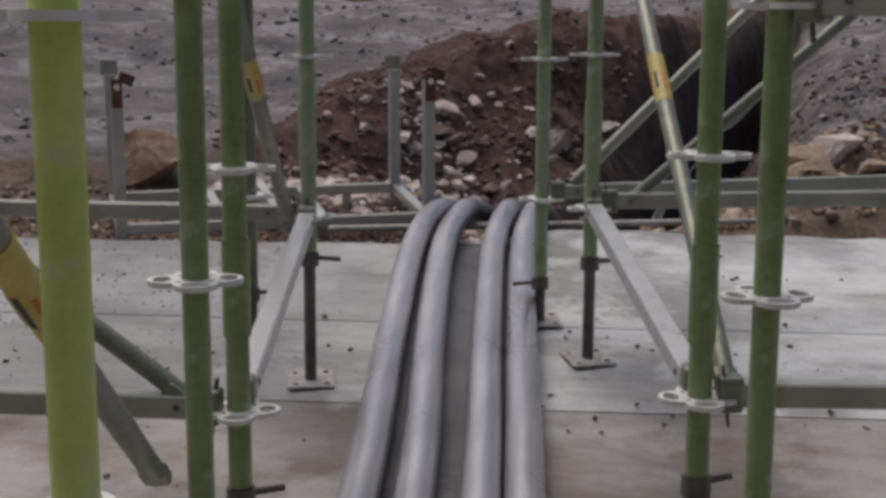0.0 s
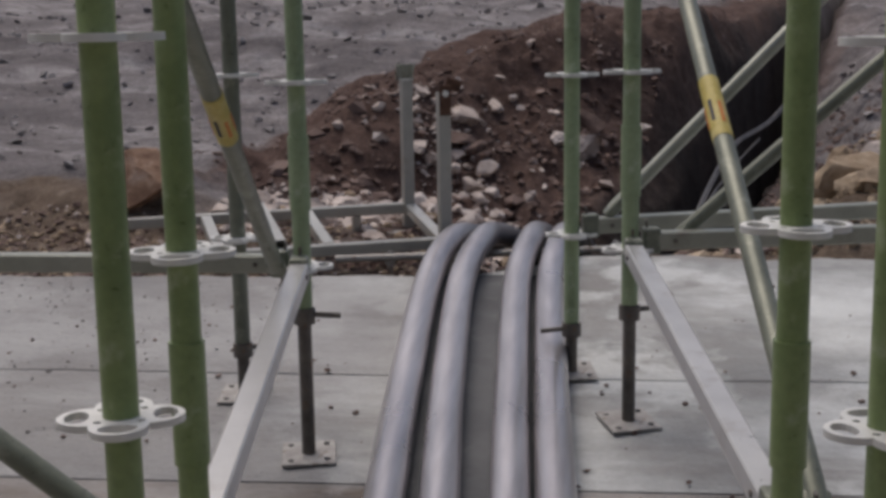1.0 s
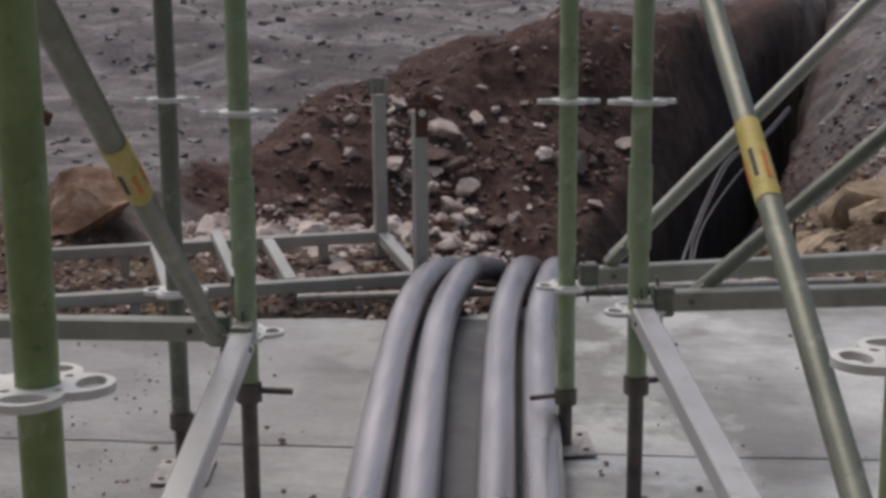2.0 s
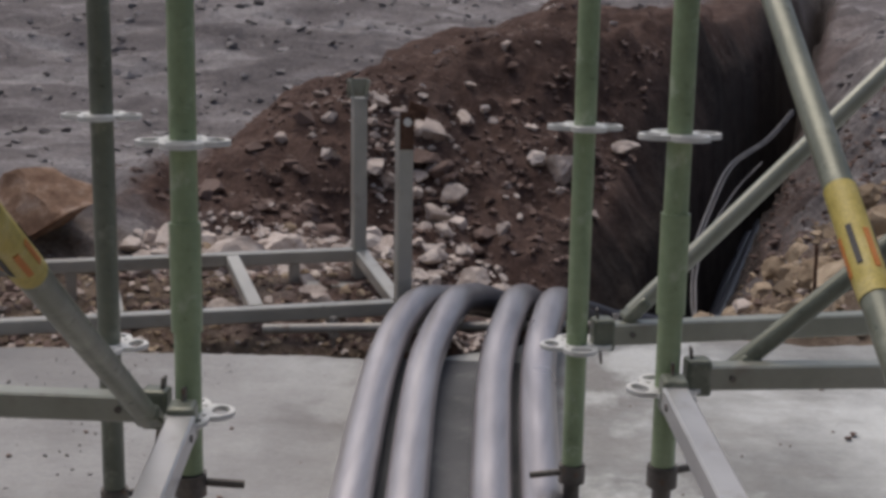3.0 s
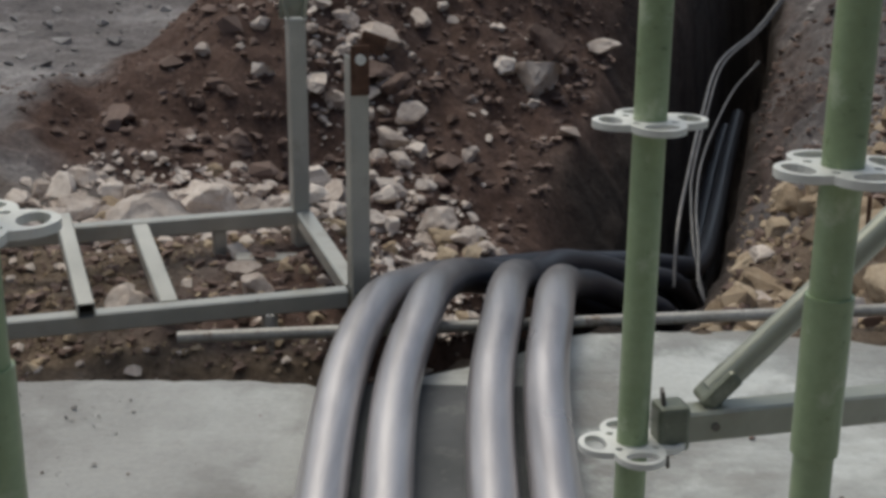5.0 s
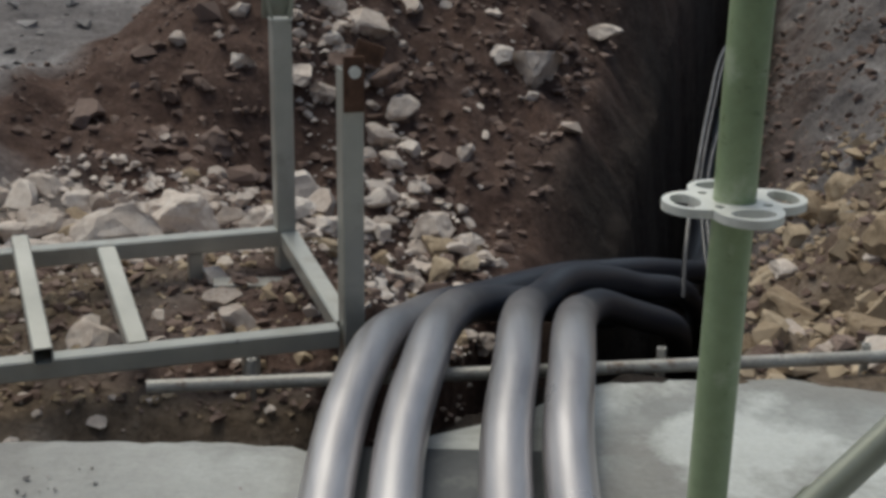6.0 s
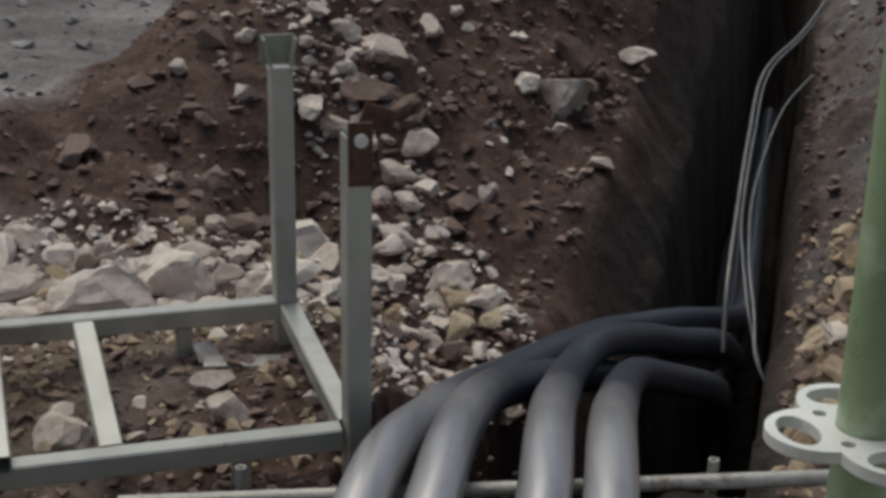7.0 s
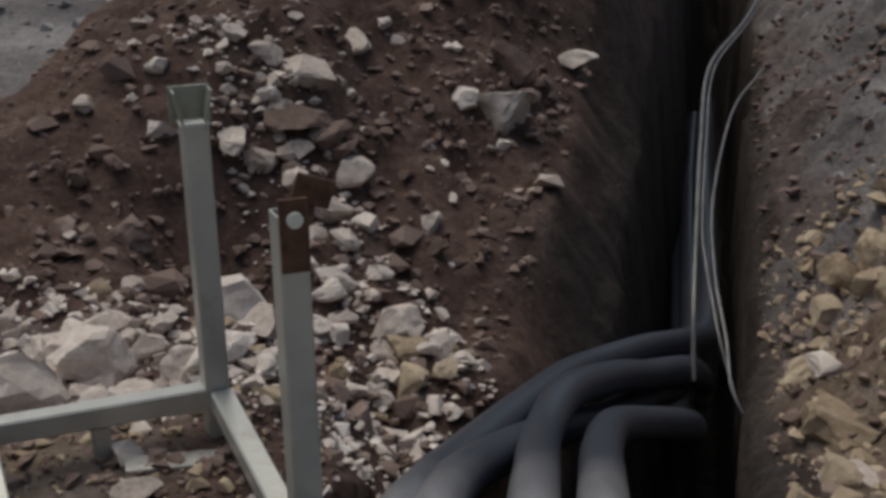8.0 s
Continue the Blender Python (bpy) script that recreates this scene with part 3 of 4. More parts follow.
standard(*H, (0.403, 0.894, 1.394, 1.894), 2.4, "olive-green steel upright with ring plates and a brace clipped to it", turn=8, collar=0.62, paint=STEEL_LIT_OLIVE)
standard(*I, (0.177, 0.677, 1.177, 1.677), 2.4, "olive-green steel upright with ring plates, beside a second upright", turn=15, paint=STEEL_LIT_OLIVE)
standard(*E, (0.15, 0.65, 1.15, 1.65), 2.4, "bright yellow-green steel upright with ring plates", turn=20, paint=STEEL_LIT_YELLOW)


def v3(p, z):
    return Vector((p[0], p[1], z))


LED = "grey-green square-section scaffold ledger with a wedge head"
ledger(v3(A, 0.55), (2.6, 4.6, 0.585), LED)
ledger(v3(B, 0.572), (2.7, 4.0, 0.585), LED)
ledger(v3(D, 0.553), (-2.6, 3.36, 0.56), LED)
ledger(v3(G, 0.37), (-2.5, 1.9, 0.37), LED)
ledger(v3(H, 0.415), (2.9, 2.1, 0.42), LED)
ledger(v3(I, 1.187), (2.0, 0.9, 1.17), LED)
ledger(v3(D, 0.553), v3(G, 0.375), "light steel ledger running between two uprights", w=0.05, h=0.05, paint=PALE_TUBE)
ledger(v3(B, 0.557), v3(H, 0.415), "light steel ledger running between two uprights", w=0.05, h=0.05, paint=PALE_TUBE)
BR = "grey-green round steel diagonal brace"
brace((D[0] - 0.06, D[1] - 0.05, 0.55), (G[0] - 0.05, G[1], 1.43), BR + " with a yellow sticker", (0.8, 1.0))
brace((H[0] + 0.06, H[1] + 0.04, 0.42), (B[0] + 0.06, B[1], 1.56), BR + " with a yellow sticker", (0.93, 1.13))
brace((0.51, 4.1, 0.595), (1.45, 4.3, 1.54), "worn galvanised round steel diagonal brace clipped to a ledger", paint=LEDGER)
brace((0.686, 3.74, 0.57), (1.75, 3.86, 1.5), BR + " clipped to a ledger")
brace((-0.31, 1.935, 0.385), (-1.3, 1.95, 1.12), BR + " clipped to a ledger")
brace((-0.26, 1.57, 0.35), (-0.1, 0.3, 1.21), BR + " with a yellow sticker", (0.74, 1.02))

# ---- ducts ----


def bezier_pts(ctrl, n):
    """A smooth curve through the control points."""
    pts = [Vector(c) for c in ctrl]
    ext = [pts[0] * 2 - pts[1]] + pts + [pts[-1] * 2 - pts[-2]]
    out = []
    for i in range(1, len(ext) - 2):
        for k in range(n):
            t = k / n
            p0, p1, p2, p3 = ext[i - 1:i + 3]
            out.append(0.5 * ((2 * p1) + (p2 - p0) * t + (2 * p0 - 5 * p1 + 4 * p2 - p3) * t * t + (3 * p1 - p0 - 3 * p2 + p3) * t ** 3))
    return out + [pts[-1]]


def tube_along(pts, r, seg=24):
    bm = bmesh.new()
    rings = []
    up = Vector((1, 0, 0.001))
    for i, p in enumerate(pts):
        tan = (pts[min(i + 1, len(pts) - 1)] - pts[max(i - 1, 0)]).normalized()
        s = (up - tan * up.dot(tan)).normalized()
        up = s
        t = tan.cross(s)
        rings.append([bm.verts.new(p + (s * math.cos(2 * math.pi * j / seg) + t * math.sin(2 * math.pi * j / seg)) * r) for j in range(seg)])
    for p, q in zip(rings, rings[1:]):
        for j in range(seg):
            bm.faces.new((p[j], p[(j + 1) % seg], q[(j + 1) % seg], q[j]))
    bm.faces.new(rings[0][::-1]), bm.faces.new(rings[-1])
    bmesh.ops.recalc_face_normals(bm, faces=bm.faces)
    return shade(bm)


DUCT_R = 0.053


def duct(on_slab, over):
    """One duct: along the slab through the given x at y = 2.53, 4.8 and 5.2, then over the edge and down the trench."""
    xa, xb, xc = on_slab
    lift = DUCT_R + 0.012
    ctrl = [(xa + 0.1, -3.0, plane_z(-3) + lift), (xa + 0.06, 0.5, plane_z(0.5) + lift), (xa, 2.53, plane_z(2.53) + lift), (xa * 0.4 + xb * 0.6, 3.7, plane_z(3.7) + lift),
            (xb, 4.8, plane_z(4.8) + lift + 0.01), (xc, 5.3, 0.293)] + over
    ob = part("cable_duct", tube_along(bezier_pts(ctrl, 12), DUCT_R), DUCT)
    return tagged(ob, "thick dusty grey-black plastic cable duct bending down into the trench", "cable duct", "ducts side by side")


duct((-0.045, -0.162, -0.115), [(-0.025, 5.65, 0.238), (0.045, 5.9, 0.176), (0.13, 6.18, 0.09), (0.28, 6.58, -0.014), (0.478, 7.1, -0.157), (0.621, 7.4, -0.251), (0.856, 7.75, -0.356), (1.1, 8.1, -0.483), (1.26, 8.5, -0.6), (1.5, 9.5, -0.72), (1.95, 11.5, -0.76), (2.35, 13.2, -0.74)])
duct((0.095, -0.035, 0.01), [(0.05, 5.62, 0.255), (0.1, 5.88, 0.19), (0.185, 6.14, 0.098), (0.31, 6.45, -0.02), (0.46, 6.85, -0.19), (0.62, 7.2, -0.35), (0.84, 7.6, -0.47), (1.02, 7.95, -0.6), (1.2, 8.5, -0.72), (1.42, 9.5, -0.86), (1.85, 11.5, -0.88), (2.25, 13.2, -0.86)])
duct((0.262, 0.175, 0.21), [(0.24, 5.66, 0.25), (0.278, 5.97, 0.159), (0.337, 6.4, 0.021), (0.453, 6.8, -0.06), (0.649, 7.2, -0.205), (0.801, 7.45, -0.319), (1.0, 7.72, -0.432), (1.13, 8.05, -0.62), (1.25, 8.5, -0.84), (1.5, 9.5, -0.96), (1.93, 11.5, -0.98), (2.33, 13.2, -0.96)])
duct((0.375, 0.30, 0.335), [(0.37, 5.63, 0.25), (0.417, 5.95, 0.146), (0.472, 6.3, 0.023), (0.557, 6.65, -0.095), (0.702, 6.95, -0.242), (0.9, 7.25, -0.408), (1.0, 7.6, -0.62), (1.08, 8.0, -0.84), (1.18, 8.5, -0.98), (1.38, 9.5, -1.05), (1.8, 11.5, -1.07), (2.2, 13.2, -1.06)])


def trench_cable(pts, r):
    """A thin grey cable drooping along the wall of the trench."""
    ob = part("thin_cable", tube_along(bezier_pts(pts, 10), r, 8), CABLE)
    return tagged(ob, "thin pale cable drooping along the trench wall", "cable", "cables in the trench")


trench_cable([(1.0, 7.6, -0.42), (1.035, 7.8, -0.192), (1.138, 8.25, -0.066), (1.315, 9.0, 0.074), (1.553, 9.9, 0.214), (1.9, 10.6, 0.318), (2.15, 11.0, 0.5)], 0.009)
trench_cable([(1.11, 7.2, -0.42), (1.057, 7.3, -0.311), (1.08, 7.5, -0.218), (1.117, 7.85, -0.105), (1.234, 8.4, 0.0), (1.5, 9.2, 0.15), (1.68, 9.4, 0.3)], 0.006)
trench_cable([(1.1, 7.4, -0.4), (1.074, 7.55, -0.25), (1.08, 7.7, -0.175), (1.11, 7.95, -0.119), (1.16, 8.25, -0.06), (1.34, 9.0, 0.08), (1.58, 9.9, 0.21), (1.92, 10.6, 0.31), (2.16, 11.0, 0.48)], 0.006)

# ---- square frame ----
frame_root = empty("ladder_frame", (-0.21, 5.6, 0.2), "pale grey-green square steel tube ladder frame with upright posts", "steel frame")
fo = Vector((-0.21, 5.6, 0.2))
near, far = Vector((-0.19, 5.585, 0.222)) - fo, Vector((-0.41, 6.12, 0.298)) - fo
run = Vector((-0.957, -0.29, -0.015)).normalized()
LONG = 1.44
for p in (near, far):
    part("rail", square_tube_bm(p + run * 0.027, p + run * (LONG - 0.027), 0.05, 0.05), FRAME, frame_root)
cross = (far - near)
cu = cross.normalized()
for s in (0.0, 0.5, 0.97, LONG):
    p = near + run * s
    part("rung", square_tube_bm(p + cu * 0.027, p + cross - cu * 0.027, 0.05, 0.049), FRAME, frame_root)
for k, (p, h) in enumerate(((near, 0.66), (far, 0.61), (near + run * LONG, 0.66), (far + run * LONG, 0.61))):
    at = p - run * (0.008 if k == 0 else -0.006 if k == 1 else 0)
    post = part("post", square_tube_bm(at + Vector((0, 0, -0.16)), at + Vector((0, 0, h)), 0.053, 0.053, up=cross), FRAME, frame_root)
    if k in (0, 2):
        # rusty tongue let into the head of the post; a bright disc paints light through its hole
        tongue = box_bm((0.05, 0.007, 0.13), Matrix.Translation(at + Vector((0, 0, h - 0.03)) - cu * 0.031) @ along((0, 0, 0), (0, 0, 1)).to_3x3().to_4x4() @ Matrix.Rotation(math.atan2(run.y, run.x), 4, "Z"), 0.002)
        tab = part("end_tongue", tongue, RUST, post, "rusty steel tongue with a bright disc for light through its hole")
        part("bright_hole_disc", pipe_bm(at + Vector((0, 0, h + 0.0)) - cu * 0.034, at + Vector((0, 0, h + 0.0)) - cu * 0.042, 0.014, 0.0138, 16), ZINC, tab, "bright round disc standing for light through a hole")
        flap = box_bm((0.07, 0.006, 0.05), Matrix.Translation(at + Vector((0, 0, h + 0.03)) - run * 0.045) @ Matrix.Rotation(math.atan2(run.y, run.x), 4, "Z") @ Matrix.Rotation(-0.35, 4, "Y"), 0.002)
        part("bent_flap", flap, RUST, post, "bent rusty steel flap")
    else:
        # open fork at the head
        for sgn in (-1, 1):
            cheek = box_bm((0.006, 0.05, 0.085), Matrix.Translation(at + Vector((0, 0, h + 0.03)) + run * 0.029 * sgn) @ Matrix.Rotation(math.atan2(run.y, run.x), 4, "Z") @ Matrix.Rotation(0.22 * sgn, 4, "Y"), 0.002)
            part("fork_cheek", cheek, LEDGER, post, "flared steel fork plate")
        part("fork_back", box_bm((0.085, 0.004, 0.075), Matrix.Translation(at + Vector((0, 0, h + 0.035)) + cu * 0.024) @ Matrix.Rotation(math.atan2(run.y, run.x), 4, "Z"), 0.0015), LEDGER, post)
        part("fork_plate", box_bm((0.062, 0.05, 0.006), Matrix.Translation(at + Vector((0, 0, h + 0.003))) @ Matrix.Rotation(math.atan2(run.y, run.x), 4, "Z"), 0.001), ZINC, post)
for q, d in ((0.24, near), (1.1, near), (0.26, far), (1.1, far)):
    part("foot", square_tube_bm(d + run * q + Vector((0, 0, -0.13)), d + run * q + Vector((0, 0, -0.027)), 0.04, 0.04, up=cross), FRAME, frame_root)

offcut = part("square_tube_offcut", square_tube_bm(fo + near + run * 0.72 + Vector((0, 0, 0.05)) - cu * 0.05, fo + near + run * 0.72 + cross * 0.97 + Vector((0, 0, 0.05)), 0.045, 0.045), FRAME)
tagged(offcut, "loose length of pale square tube laid across the frame", "steel tube")
board = part("timber_offcut", box_bm((0.2, 0.06, 0.025), pose(-0.5, 6.0, 0.19, 4, 3, 12), 0.003), PVC)
tagged(board, "short weathered grey board lying on gravel below the frame", "board")

# ---- low pipe on pegs ----
rail = empty("low_pipe", (0.2, 5.4, 0.25), "weathered grey pipe lying along the slab edge on pegs", "pipe")
ro = Vector((0.2, 5.4, 0.25))
part("tube", pipe_bm(Vector((-0.62, 5.30, 0.2)) - ro, Vector((2.6, 5.64, 0.27)) - ro, 0.016), PVC, rail)
for x, y, z in ((-0.405, 5.437, 0.204), (0.559, 5.46, 0.246), (1.05, 5.5, 0.25)):
    part("peg", pipe_bm(Vector((x, y, z - 0.25)) - ro, Vector((x, y, z + 0.01)) - ro, 0.011, 0.004, 12), PVC, rail)

collar = part("pipe_collar", pipe_bm(Vector((-0.19, 5.346, 0.2094)) - ro, Vector((-0.10, 5.355, 0.2114)) - ro, 0.019, 0.002), ZINC, rail, "pale sleeve with small print too small to read")
for k in range(4):
    part("print_bar", box_bm((0.011, 0.003, 0.014), Matrix.Translation(Vector((-0.175 + 0.018 * k, 5.328 + 0.002 * k, 0.214)) - ro), 0), INK, collar)

rod = part("rebar_stake", pipe_bm((1.368, 6.165, -0.05), (1.36, 6.162, 0.38), 0.007, 0.005, 8), RUST)
tagged(rod, "thin rusty steel rod stuck upright in the bank", "rebar stake")


# ---- stones ----
def broken_stone(name, seed, flat, material, cuts=9):
    """An angular broken stone about 1 across: a lumpy ball split along random planes, with chipped, uneven faces."""
    rng = random.Random(seed)
    bm = bmesh.new()
    bmesh.ops.create_icosphere(bm, subdivisions=3, radius=0.5)
    planes = [(Vector((rng.gauss(0, 1), rng.gauss(0, 1), rng.gauss(0, 0.8))).normalized(), rng.uniform(0.17, 0.36)) for _ in range(cuts)]
    off = Vector((seed * 3.1, seed * 1.7, seed * 0.9))
    for v in bm.verts:
        for way, far in planes:
            over = v.co.dot(way) - far
            if over > 0:
                v.co -= way * over
        v.co *= 1 + 0.16 * noise.noise(v.co * 4 + off) + 0.09 * noise.noise(v.co * 11 + off)
        v.co = Vector((v.co.x * 1.3, v.co.y * 1.05, v.co.z * flat * 1.2))
    me = bpy.data.meshes.new(name)
    bm.to_mesh(me)
    bm.free()
    me.materials.append(material)
    return me


def height_at(x, y):
    return float(ground_height(np.array([float(x)]), np.array([float(y)]))[0])


PALE = [broken_stone("rock", 100 + k, 0.55 + 0.09 * (k % 4), STONE) for k in range(12)]
EARTHY = [broken_stone("rock", 200 + k, 0.6 + 0.08 * (k % 4), STONE_DARK) for k in range(8)]
TAN = [broken_stone("rock", 400 + k, 0.6 + 0.08 * (k % 4), STONE_TAN) for k in range(8)]
RED = [broken_stone("boulder", 304, 0.85, STONE_RED, 7)]
WORDS = {"pale": ("pale grey-buff broken stone lying on soil", PALE), "earthy": ("soil-stained brown stone half sunk in spoil", EARTHY), "tan": ("tan weathered stone half sunk in the soil", TAN), "red": ("large reddish-brown weathered boulder beside the dirt road", RED)}


def rock(x, y, size, sort, seed, sink=0.18, tilt=18):
    rng = random.Random(seed)
    label, meshes = WORDS[sort]
    ob = new("boulder" if sort == "red" else "rock", meshes[seed % len(meshes)])
    ob.location = (x, y, height_at(x, y) + size * (0.3 - sink))
    ob.rotation_euler = (radians(rng.uniform(-tilt, tilt)), radians(rng.uniform(-tilt, tilt)), rng.uniform(0, 6.28))
    ob.scale = (size * rng.uniform(0.9, 1.15), size * rng.uniform(0.8, 1.05), size * rng.uniform(0.75, 1.05))
    return tagged(ob, label, "rock", "stones on the spoil")


def scatter(count, zone, sizes, sort, seed, sink=0.2):
    rng = random.Random(seed)
    x0, x1, y0, y1 = zone[:4]
    keep = zone[4] if len(zone) > 4 else (lambda x, y: True)
    k = 0
    while k < count:
        x, y = rng.uniform(x0, x1), rng.uniform(y0, y1)
        if not keep(x, y):
            continue
        k += 1
        size = sizes[0] * (sizes[1] / sizes[0]) ** (rng.random() ** 1.6)
        rock(x, y, size, sort, seed * 1000 + k, sink)


def on_heap(x, y):
    s, n = ridge_place(x, y)
    return -0.3 < n < 1.9 and -0.4 < s < 4.5 and x - trench_edge(y) < -0.85


def in_chute(x, y):
    """The chute of loose stones that runs down the heap between its two lobes."""
    return abs(x - 0.08 + 0.5 * (y - 7.0)) < 0.2 + 0.06 * math.sin(y * 9)


HEAP_STONES = [(-0.51, 7.96, 0.13), (-0.59, 7.95, 0.13), (-0.34, 8.27, 0.18), (-0.19, 8.4, 0.06), (-0.18, 8.81, 0.15), (-0.07, 8.95, 0.08), (0.25, 8.58, 0.14), (0.40, 8.63, 0.26), (0.8, 9.4, 0.17), (0.4, 8.46, 0.08),
               (0.18, 8.05, 0.05), (0.09, 7.88, 0.09), (-0.19, 7.98, 0.13), (-0.25, 7.87, 0.15), (-0.14, 7.78, 0.1), (-0.25, 7.52, 0.13), (-0.24, 7.43, 0.09), (-0.2, 7.67, 0.1), (-0.02, 7.33, 0.17), (-0.07, 7.26, 0.1), (0.09, 7.58, 0.07)]
EARTH_STONES = [(-0.38, 8.1, 0.16), (-0.26, 8.12, 0.16), (0.47, 8.98, 0.19), (0.11, 7.73, 0.07), (-0.85, 7.42, 0.12), (-0.95, 7.65, 0.06), (-1.06, 7.65, 0.07)]
FOOT_STONES = [(-0.93, 6.34, 0.25), (-1.06, 6.27, 0.1), (-1.07, 6.5, 0.11), (-1.19, 6.43, 0.15), (-0.79, 6.54, 0.22), (-0.67, 6.66, 0.13), (-0.48, 7.0, 0.2), (-0.83, 7.87, 0.11), (-1.1, 7.97, 0.12), (-0.5, 5.76, 0.13), (-0.56, 5.87, 0.08), (-0.83, 5.64, 0.11)]
BANK_STONES = [(1.22, 6.9, 0.14), (0.97, 6.05, 0.12), (0.89, 6.04, 0.08), (1.04, 6.12, 0.16), (1.3, 7.2, 0.09), (0.86, 5.85, 0.08), (1.13, 5.62, 0.17), (1.31, 5.78, 0.14), (1.54, 6.45, 0.28), (1.03, 5.76, 0.09), (1.75, 6.2, 0.24), (1.5, 5.7, 0.12)]
for k, (x, y, w) in enumerate(HEAP_STONES):
    rock(x, y, w * 1.25, "pale", 500 + k, 0.2)
for k, (x, y, w) in enumerate(EARTH_STONES):
    rock(x, y, w * 1.3, "earthy", 540 + k, 0.15)
for k, (x, y, w) in enumerate(FOOT_STONES):
    rock(x, y, w * 1.2, "pale", 560 + k, 0.16, 14)
for k, (x, y, w) in enumerate(BANK_STONES):
    rock(x, y, w * 1.1, "tan" if k % 3 else "pale", 580 + k, 0.15)
scatter(20, (-0.9, 0.6, 6.9, 9.2, on_heap), (0.035, 0.1), "pale", 1)
scatter(82, (-0.8, 0.4, 6.6, 8.4, in_chute), (0.05, 0.15), "pale", 22, 0.18)
scatter(14, (-0.25, 0.3, 6.5, 7.4, in_chute), (0.05, 0.16), "tan", 24, 0.18)
scatter(62, (-1.5, -0.3, 6.2, 6.8), (0.06, 0.18), "pale", 3, 0.15)
scatter(14, (-1.5, -0.3, 6.2, 6.95), (0.06, 0.14), "tan", 31, 0.18)
scatter(12, (1.0, 2.2, 5.7, 7.4, lambda x, y: x - trench_edge(y) > 0.3), (0.07, 0.2), "pale", 42, 0.2)
scatter(38, (0.7, 2.2, 5.6, 8.0, lambda x, y: 0.1 < x - trench_edge(y)), (0.06, 0.2), "tan", 17, 0.2)
scatter(14, (1.1, 1.9, 6.5, 7.6, lambda x, y: x - trench_edge(y) > 0.15), (0.12, 0.26), "tan", 43, 0.2)
rock(-1.34, 9.06, 0.2, "pale", 612, 0.1)
rock(-1.8, 6.36, 0.44, "red", 301, 0.06, 4)
rock(1.7, 6.35, 0.36, "tan", 318, 0.15, 8)
rock(1.95, 6.95, 0.38, "tan", 319, 0.18, 8)
rock(1.92, 6.7, 0.44, "pale", 317, 0.15, 8)


def pebbles(name, count, zone, sizes, material, seed, label, keep=None, on=None):
    """Loose small stones, too many to count, in one mesh."""
    rng = np.random.RandomState(seed)
    shapes = []
    for k in range(6):
        bm = bmesh.new()
        for _ in range(9):
            v = rng.randn(3)
            v = v / np.linalg.norm(v) * 0.5
            bm.verts.new((v[0], v[1], v[2] * 0.65))
        bmesh.ops.convex_hull(bm, input=bm.verts)
        bmesh.ops.delete(bm, geom=[v for v in bm.verts if not v.link_faces], context="VERTS")
        bmesh.ops.triangulate(bm, faces=bm.faces)
        bm.verts.index_update()
        shapes.append((np.array([v.co[:] for v in bm.verts]), np.array([[v.index for v in f.verts] for f in bm.faces])))
        bm.free()
    x = rng.uniform(zone[0], zone[1], count)
    y = rng.uniform(zone[2], zone[3], count)
    if keep:
        ok = keep(x, y)
        x, y = x[ok], y[ok]
    z = (on or ground_height)(x, y)
    verts, faces, base = [], [], 0
    for k in range(len(x)):
        v, f = shapes[k % 6]
        a, size = rng.uniform(0, 6.28), sizes[0] * (sizes[1] / sizes[0]) ** (rng.rand() ** 1.8)
        c, q = math.cos(a), math.sin(a)
        w = np.stack([v[:, 0] * c - v[:, 1] * q, v[:, 0] * q + v[:, 1] * c, v[:, 2] + 0.12], 1) * size + (x[k], y[k], z[k])
        verts.append(w)
        faces.append(f + base)
        base += len(v)
    me = bpy.data.meshes.new(name)
    me.from_pydata(np.concatenate(verts).tolist(), [], np.concatenate(faces).tolist())
    me.materials.append(material)
    return tagged(new(name, me), label, "gravel", kind="stuff")


def heap_zone(x, y):
    s, n = ridge_place(x, y)
    return ((s > -0.05) | (x > -0.9)) & (n > -0.7) & (n < 2.2) & (x - trench_edge(y) < -0.8) & (s > -0.6) & (s < 5)


def far_lobe(x, y):
    return heap_zone(x, y) & (ridge_place(x, y)[1] > 0.15)


pebbles("spoil_rubble", 7500, (-2.2, 1.2, 6.3, 11.0), (0.014, 0.085), STONE_DARK, 7, "brown crumbs of soil and stone over the heap", far_lobe)
pebbles("lobe_crumbs", 3000, (-2.2, 0.6, 6.8, 10.5), (0.012, 0.05), STONE_DARK, 38, "small brown crumbs of soil on the smooth lobe of the heap", lambda x, y: heap_zone(x, y) & ~far_lobe(x, y))
pebbles("pale_rubble", 420, (-2.2, 1.2, 6.3, 11.0), (0.015, 0.06), STONE, 8, "pale stone chips over the heap", far_lobe)
pebbles("chute_chips", 1500, (-0.9, 0.5, 6.5, 8.5), (0.014, 0.06), STONE, 28, "pale stone chips in the chute of the heap", lambda x, y: np.abs(x - 0.08 + 0.5 * (y - 7.0)) < 0.27)
pebbles("chute_lumps", 110, (-0.9, 0.5, 6.5, 8.5), (0.04, 0.12), STONE_DARK, 33, "soil-stained stones in the chute of the heap", lambda x, y: np.abs(x - 0.08 + 0.5 * (y - 7.0)) < 0.25)
pebbles("chute_stones", 90, (-0.9, 0.5, 6.5, 8.5), (0.035, 0.09), STONE, 34, "small pale stones in the chute of the heap", lambda x, y: np.abs(x - 0.08 + 0.5 * (y - 7.0)) < 0.25)
pebbles("lobe_lumps", 60, (-1.4, -0.5, 7.2, 8.8), (0.04, 0.1), STONE_DARK, 35, "soil-stained stones on the smooth lobe of the heap", heap_zone)
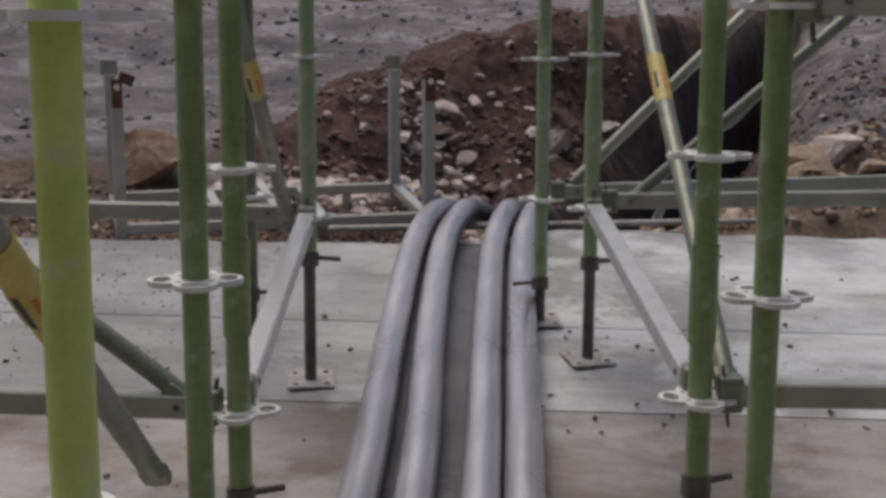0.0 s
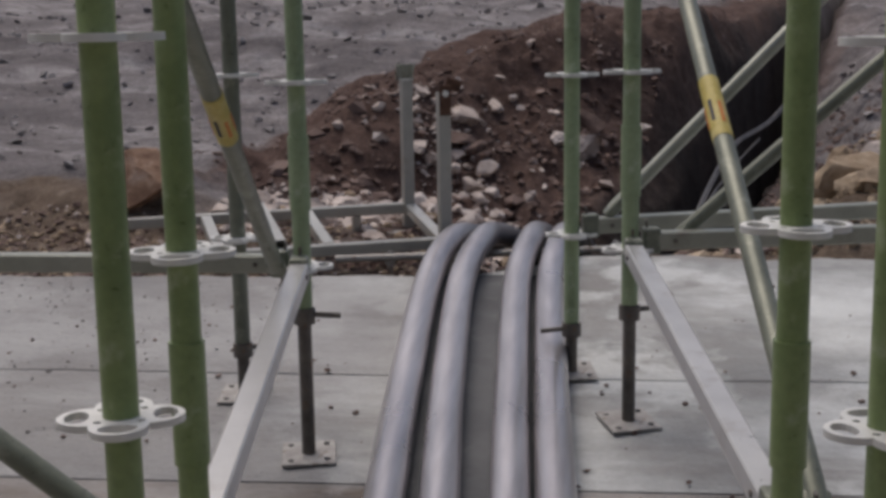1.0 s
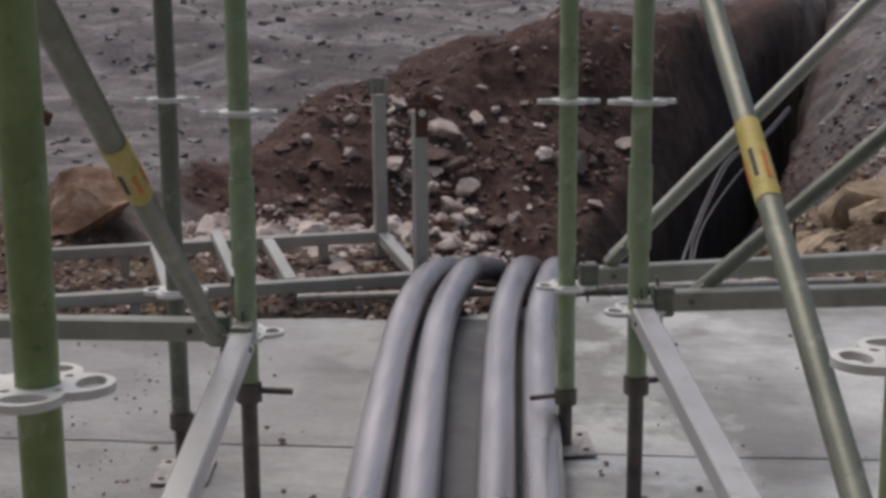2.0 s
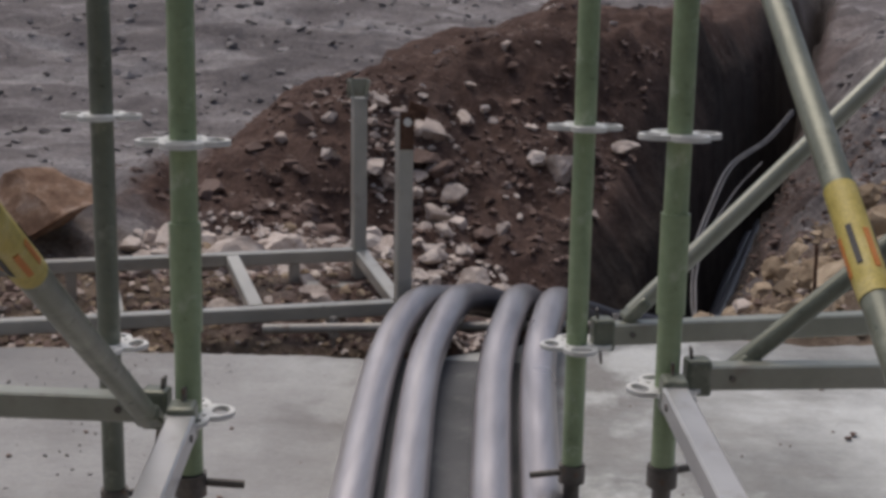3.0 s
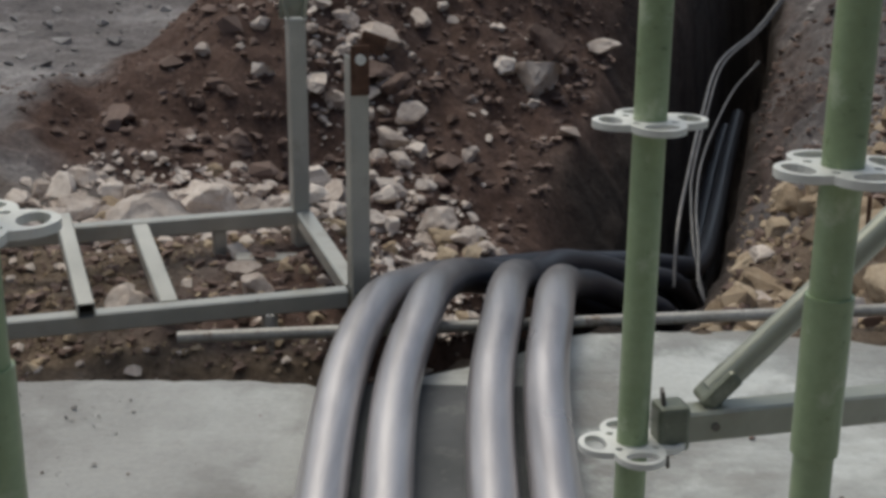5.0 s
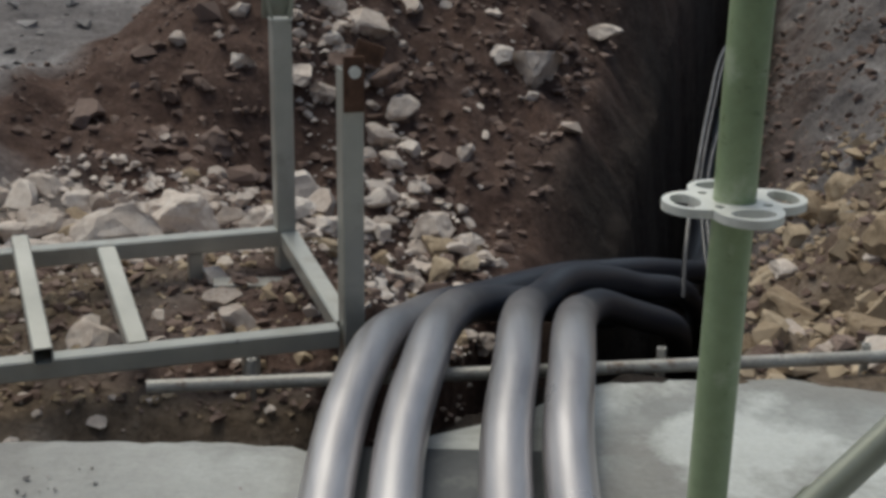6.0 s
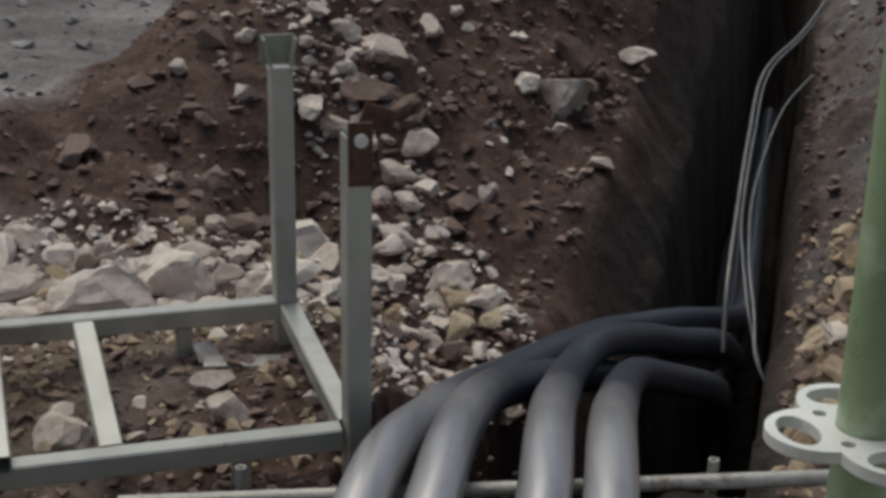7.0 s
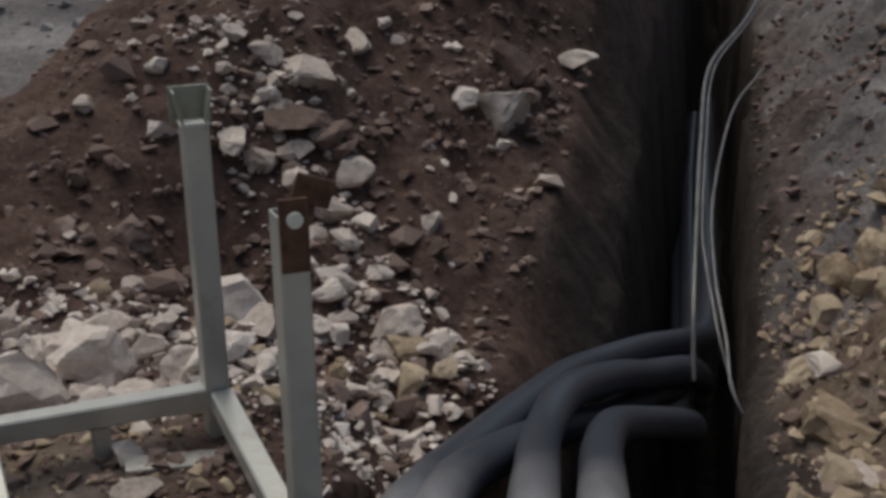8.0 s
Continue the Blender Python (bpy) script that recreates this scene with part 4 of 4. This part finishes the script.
pebbles("foot_stones", 60, (-1.5, -0.3, 6.2, 6.95), (0.04, 0.1), STONE, 36, "small pale stones along the foot of the heap")
pebbles("stone_chips", 1500, (-1.45, 0.1, 6.15, 6.95), (0.015, 0.07), STONE, 9, "pale stone chips along the foot of the heap")


def off_hollow(x, y):
    return (x < -1.0) | (x > -0.02) | (y > 5.38) | (y < 5.02)


pebbles("frame_gravel", 1300, (-2.6, -0.15, 5.05, 6.3), (0.01, 0.06), STONE_TAN, 10, "loose buff gravel below the square frame", off_hollow)
pebbles("frame_chips", 260, (-2.6, -0.15, 5.3, 6.3), (0.01, 0.05), STONE, 37, "pale stone chips below the square frame")
pebbles("frame_crumbs", 3600, (-2.6, -0.15, 5.05, 6.3), (0.01, 0.06), STONE_DARK, 12, "brown crumbs of soil below the square frame", off_hollow)
pebbles("bank_crumbs", 7000, (0.6, 4.6, 5.45, 12), (0.012, 0.09), STONE_DARK, 16, "brown crumbs of soil on the bank", lambda x, y: (x - trench_edge(y) > 0.03) & (x - trench_edge(y) < 2.0))
pebbles("bank_rubble", 3800, (0.6, 3.6, 5.45, 8.6), (0.012, 0.08), STONE_TAN, 13, "tan stone rubble on the bank", lambda x, y: (x - trench_edge(y) > 0.03) & (x - trench_edge(y) < 2.0))
pebbles("road_gravel", 6000, (-9, 6, 6.8, 20), (0.015, 0.13), STONE_GREY, 14, "scattered grey stones on the dirt road", lambda x, y: ~heap_zone(x, y) & (np.abs(x - trench_edge(y) + 0.5) > 0.7))
pebbles("slab_gravel", 700, (-2.4, -0.62, 3.5, 5.0), (0.005, 0.018), STONE_GREY, 18, "grey gravel and crumbs strewn over the slab", on=lambda x, y: SLOPE * (y - Y0) + 0.002)
pebbles("slab_grit", 220, (-1.6, 1.6, 2.2, 5.0), (0.008, 0.03), STONE_DARK, 15, "dark grit and crumbs lying on the slab", on=lambda x, y: SLOPE * (y - Y0) + 0.002)
pebbles("edge_crumbs", 1400, (-2.6, -0.2, 4.98, 5.3), (0.012, 0.06), STONE_DARK, 19, "soil clods along the broken slab edge", off_hollow)
pebbles("edge_chips", 500, (-2.6, 1.6, 4.98, 5.35), (0.01, 0.045), STONE, 20, "pale chips along the broken slab edge", lambda x, y: ((x < -0.25) | ((x > 0.8) & (y > 5.3))) & off_hollow(x, y))

pebbles("spoil_lumps", 150, (-1.6, 1.0, 6.8, 10.8), (0.05, 0.17), STONE_DARK, 23, "soil-stained stones sunk in the heap", heap_zone)
pebbles("far_stones", 45, (-1.0, 1.2, 7.8, 10.8), (0.05, 0.14), STONE, 24, "pale stones on the far side of the heap", heap_zone)
pebbles("bank_stones", 240, (0.8, 2.8, 5.5, 8.4), (0.04, 0.15), STONE_TAN, 25, "tan stones on the bank", lambda x, y: x - trench_edge(y) > 0.12)
pebbles("frame_stones", 26, (-2.0, -0.3, 5.2, 6.1), (0.04, 0.1), STONE, 26, "pale stones below the square frame")


def gap_shade_strip():
    """A flat dark strip under the ducts that paints the shade between them, with slightly wavy edges."""
    ys = np.linspace(-2.9, 5.06, 90)
    lo = np.interp(ys, [-3, 0.5, 2.53, 3.7, 4.8, 5.3], [0.055, 0.015, -0.045, -0.117, -0.165, -0.13]) + 0.01 * np.sin(ys * 5)
    hi = np.interp(ys, [-3, 0.5, 2.53, 3.7, 4.8, 5.3], [0.475, 0.435, 0.375, 0.33, 0.30, 0.335]) + 0.008 * np.sin(ys * 4 + 1)
    bm = bmesh.new()
    rows = []
    for y, a, b in zip(ys, lo, hi):
        z = plane_z(y) + 0.006
        rows.append([bm.verts.new(p) for p in ((a, y, z), (a, y, z + 0.006), (b, y, z + 0.006), (b, y, z))])
    for p, q in zip(rows, rows[1:]):
        for i in range(4):
            bm.faces.new((p[i], p[(i + 1) % 4], q[(i + 1) % 4], q[i]))
    bm.faces.new(rows[0]), bm.faces.new(rows[-1][::-1])
    bmesh.ops.recalc_face_normals(bm, faces=bm.faces)
    return bm


# added strip: the slab's shade between the ducts, put in as a dark surface
tagged(part("duct_gap_shade", gap_shade_strip(), GAP_SHADE), "flat dark grey strip standing for shade between the ducts", "mat")
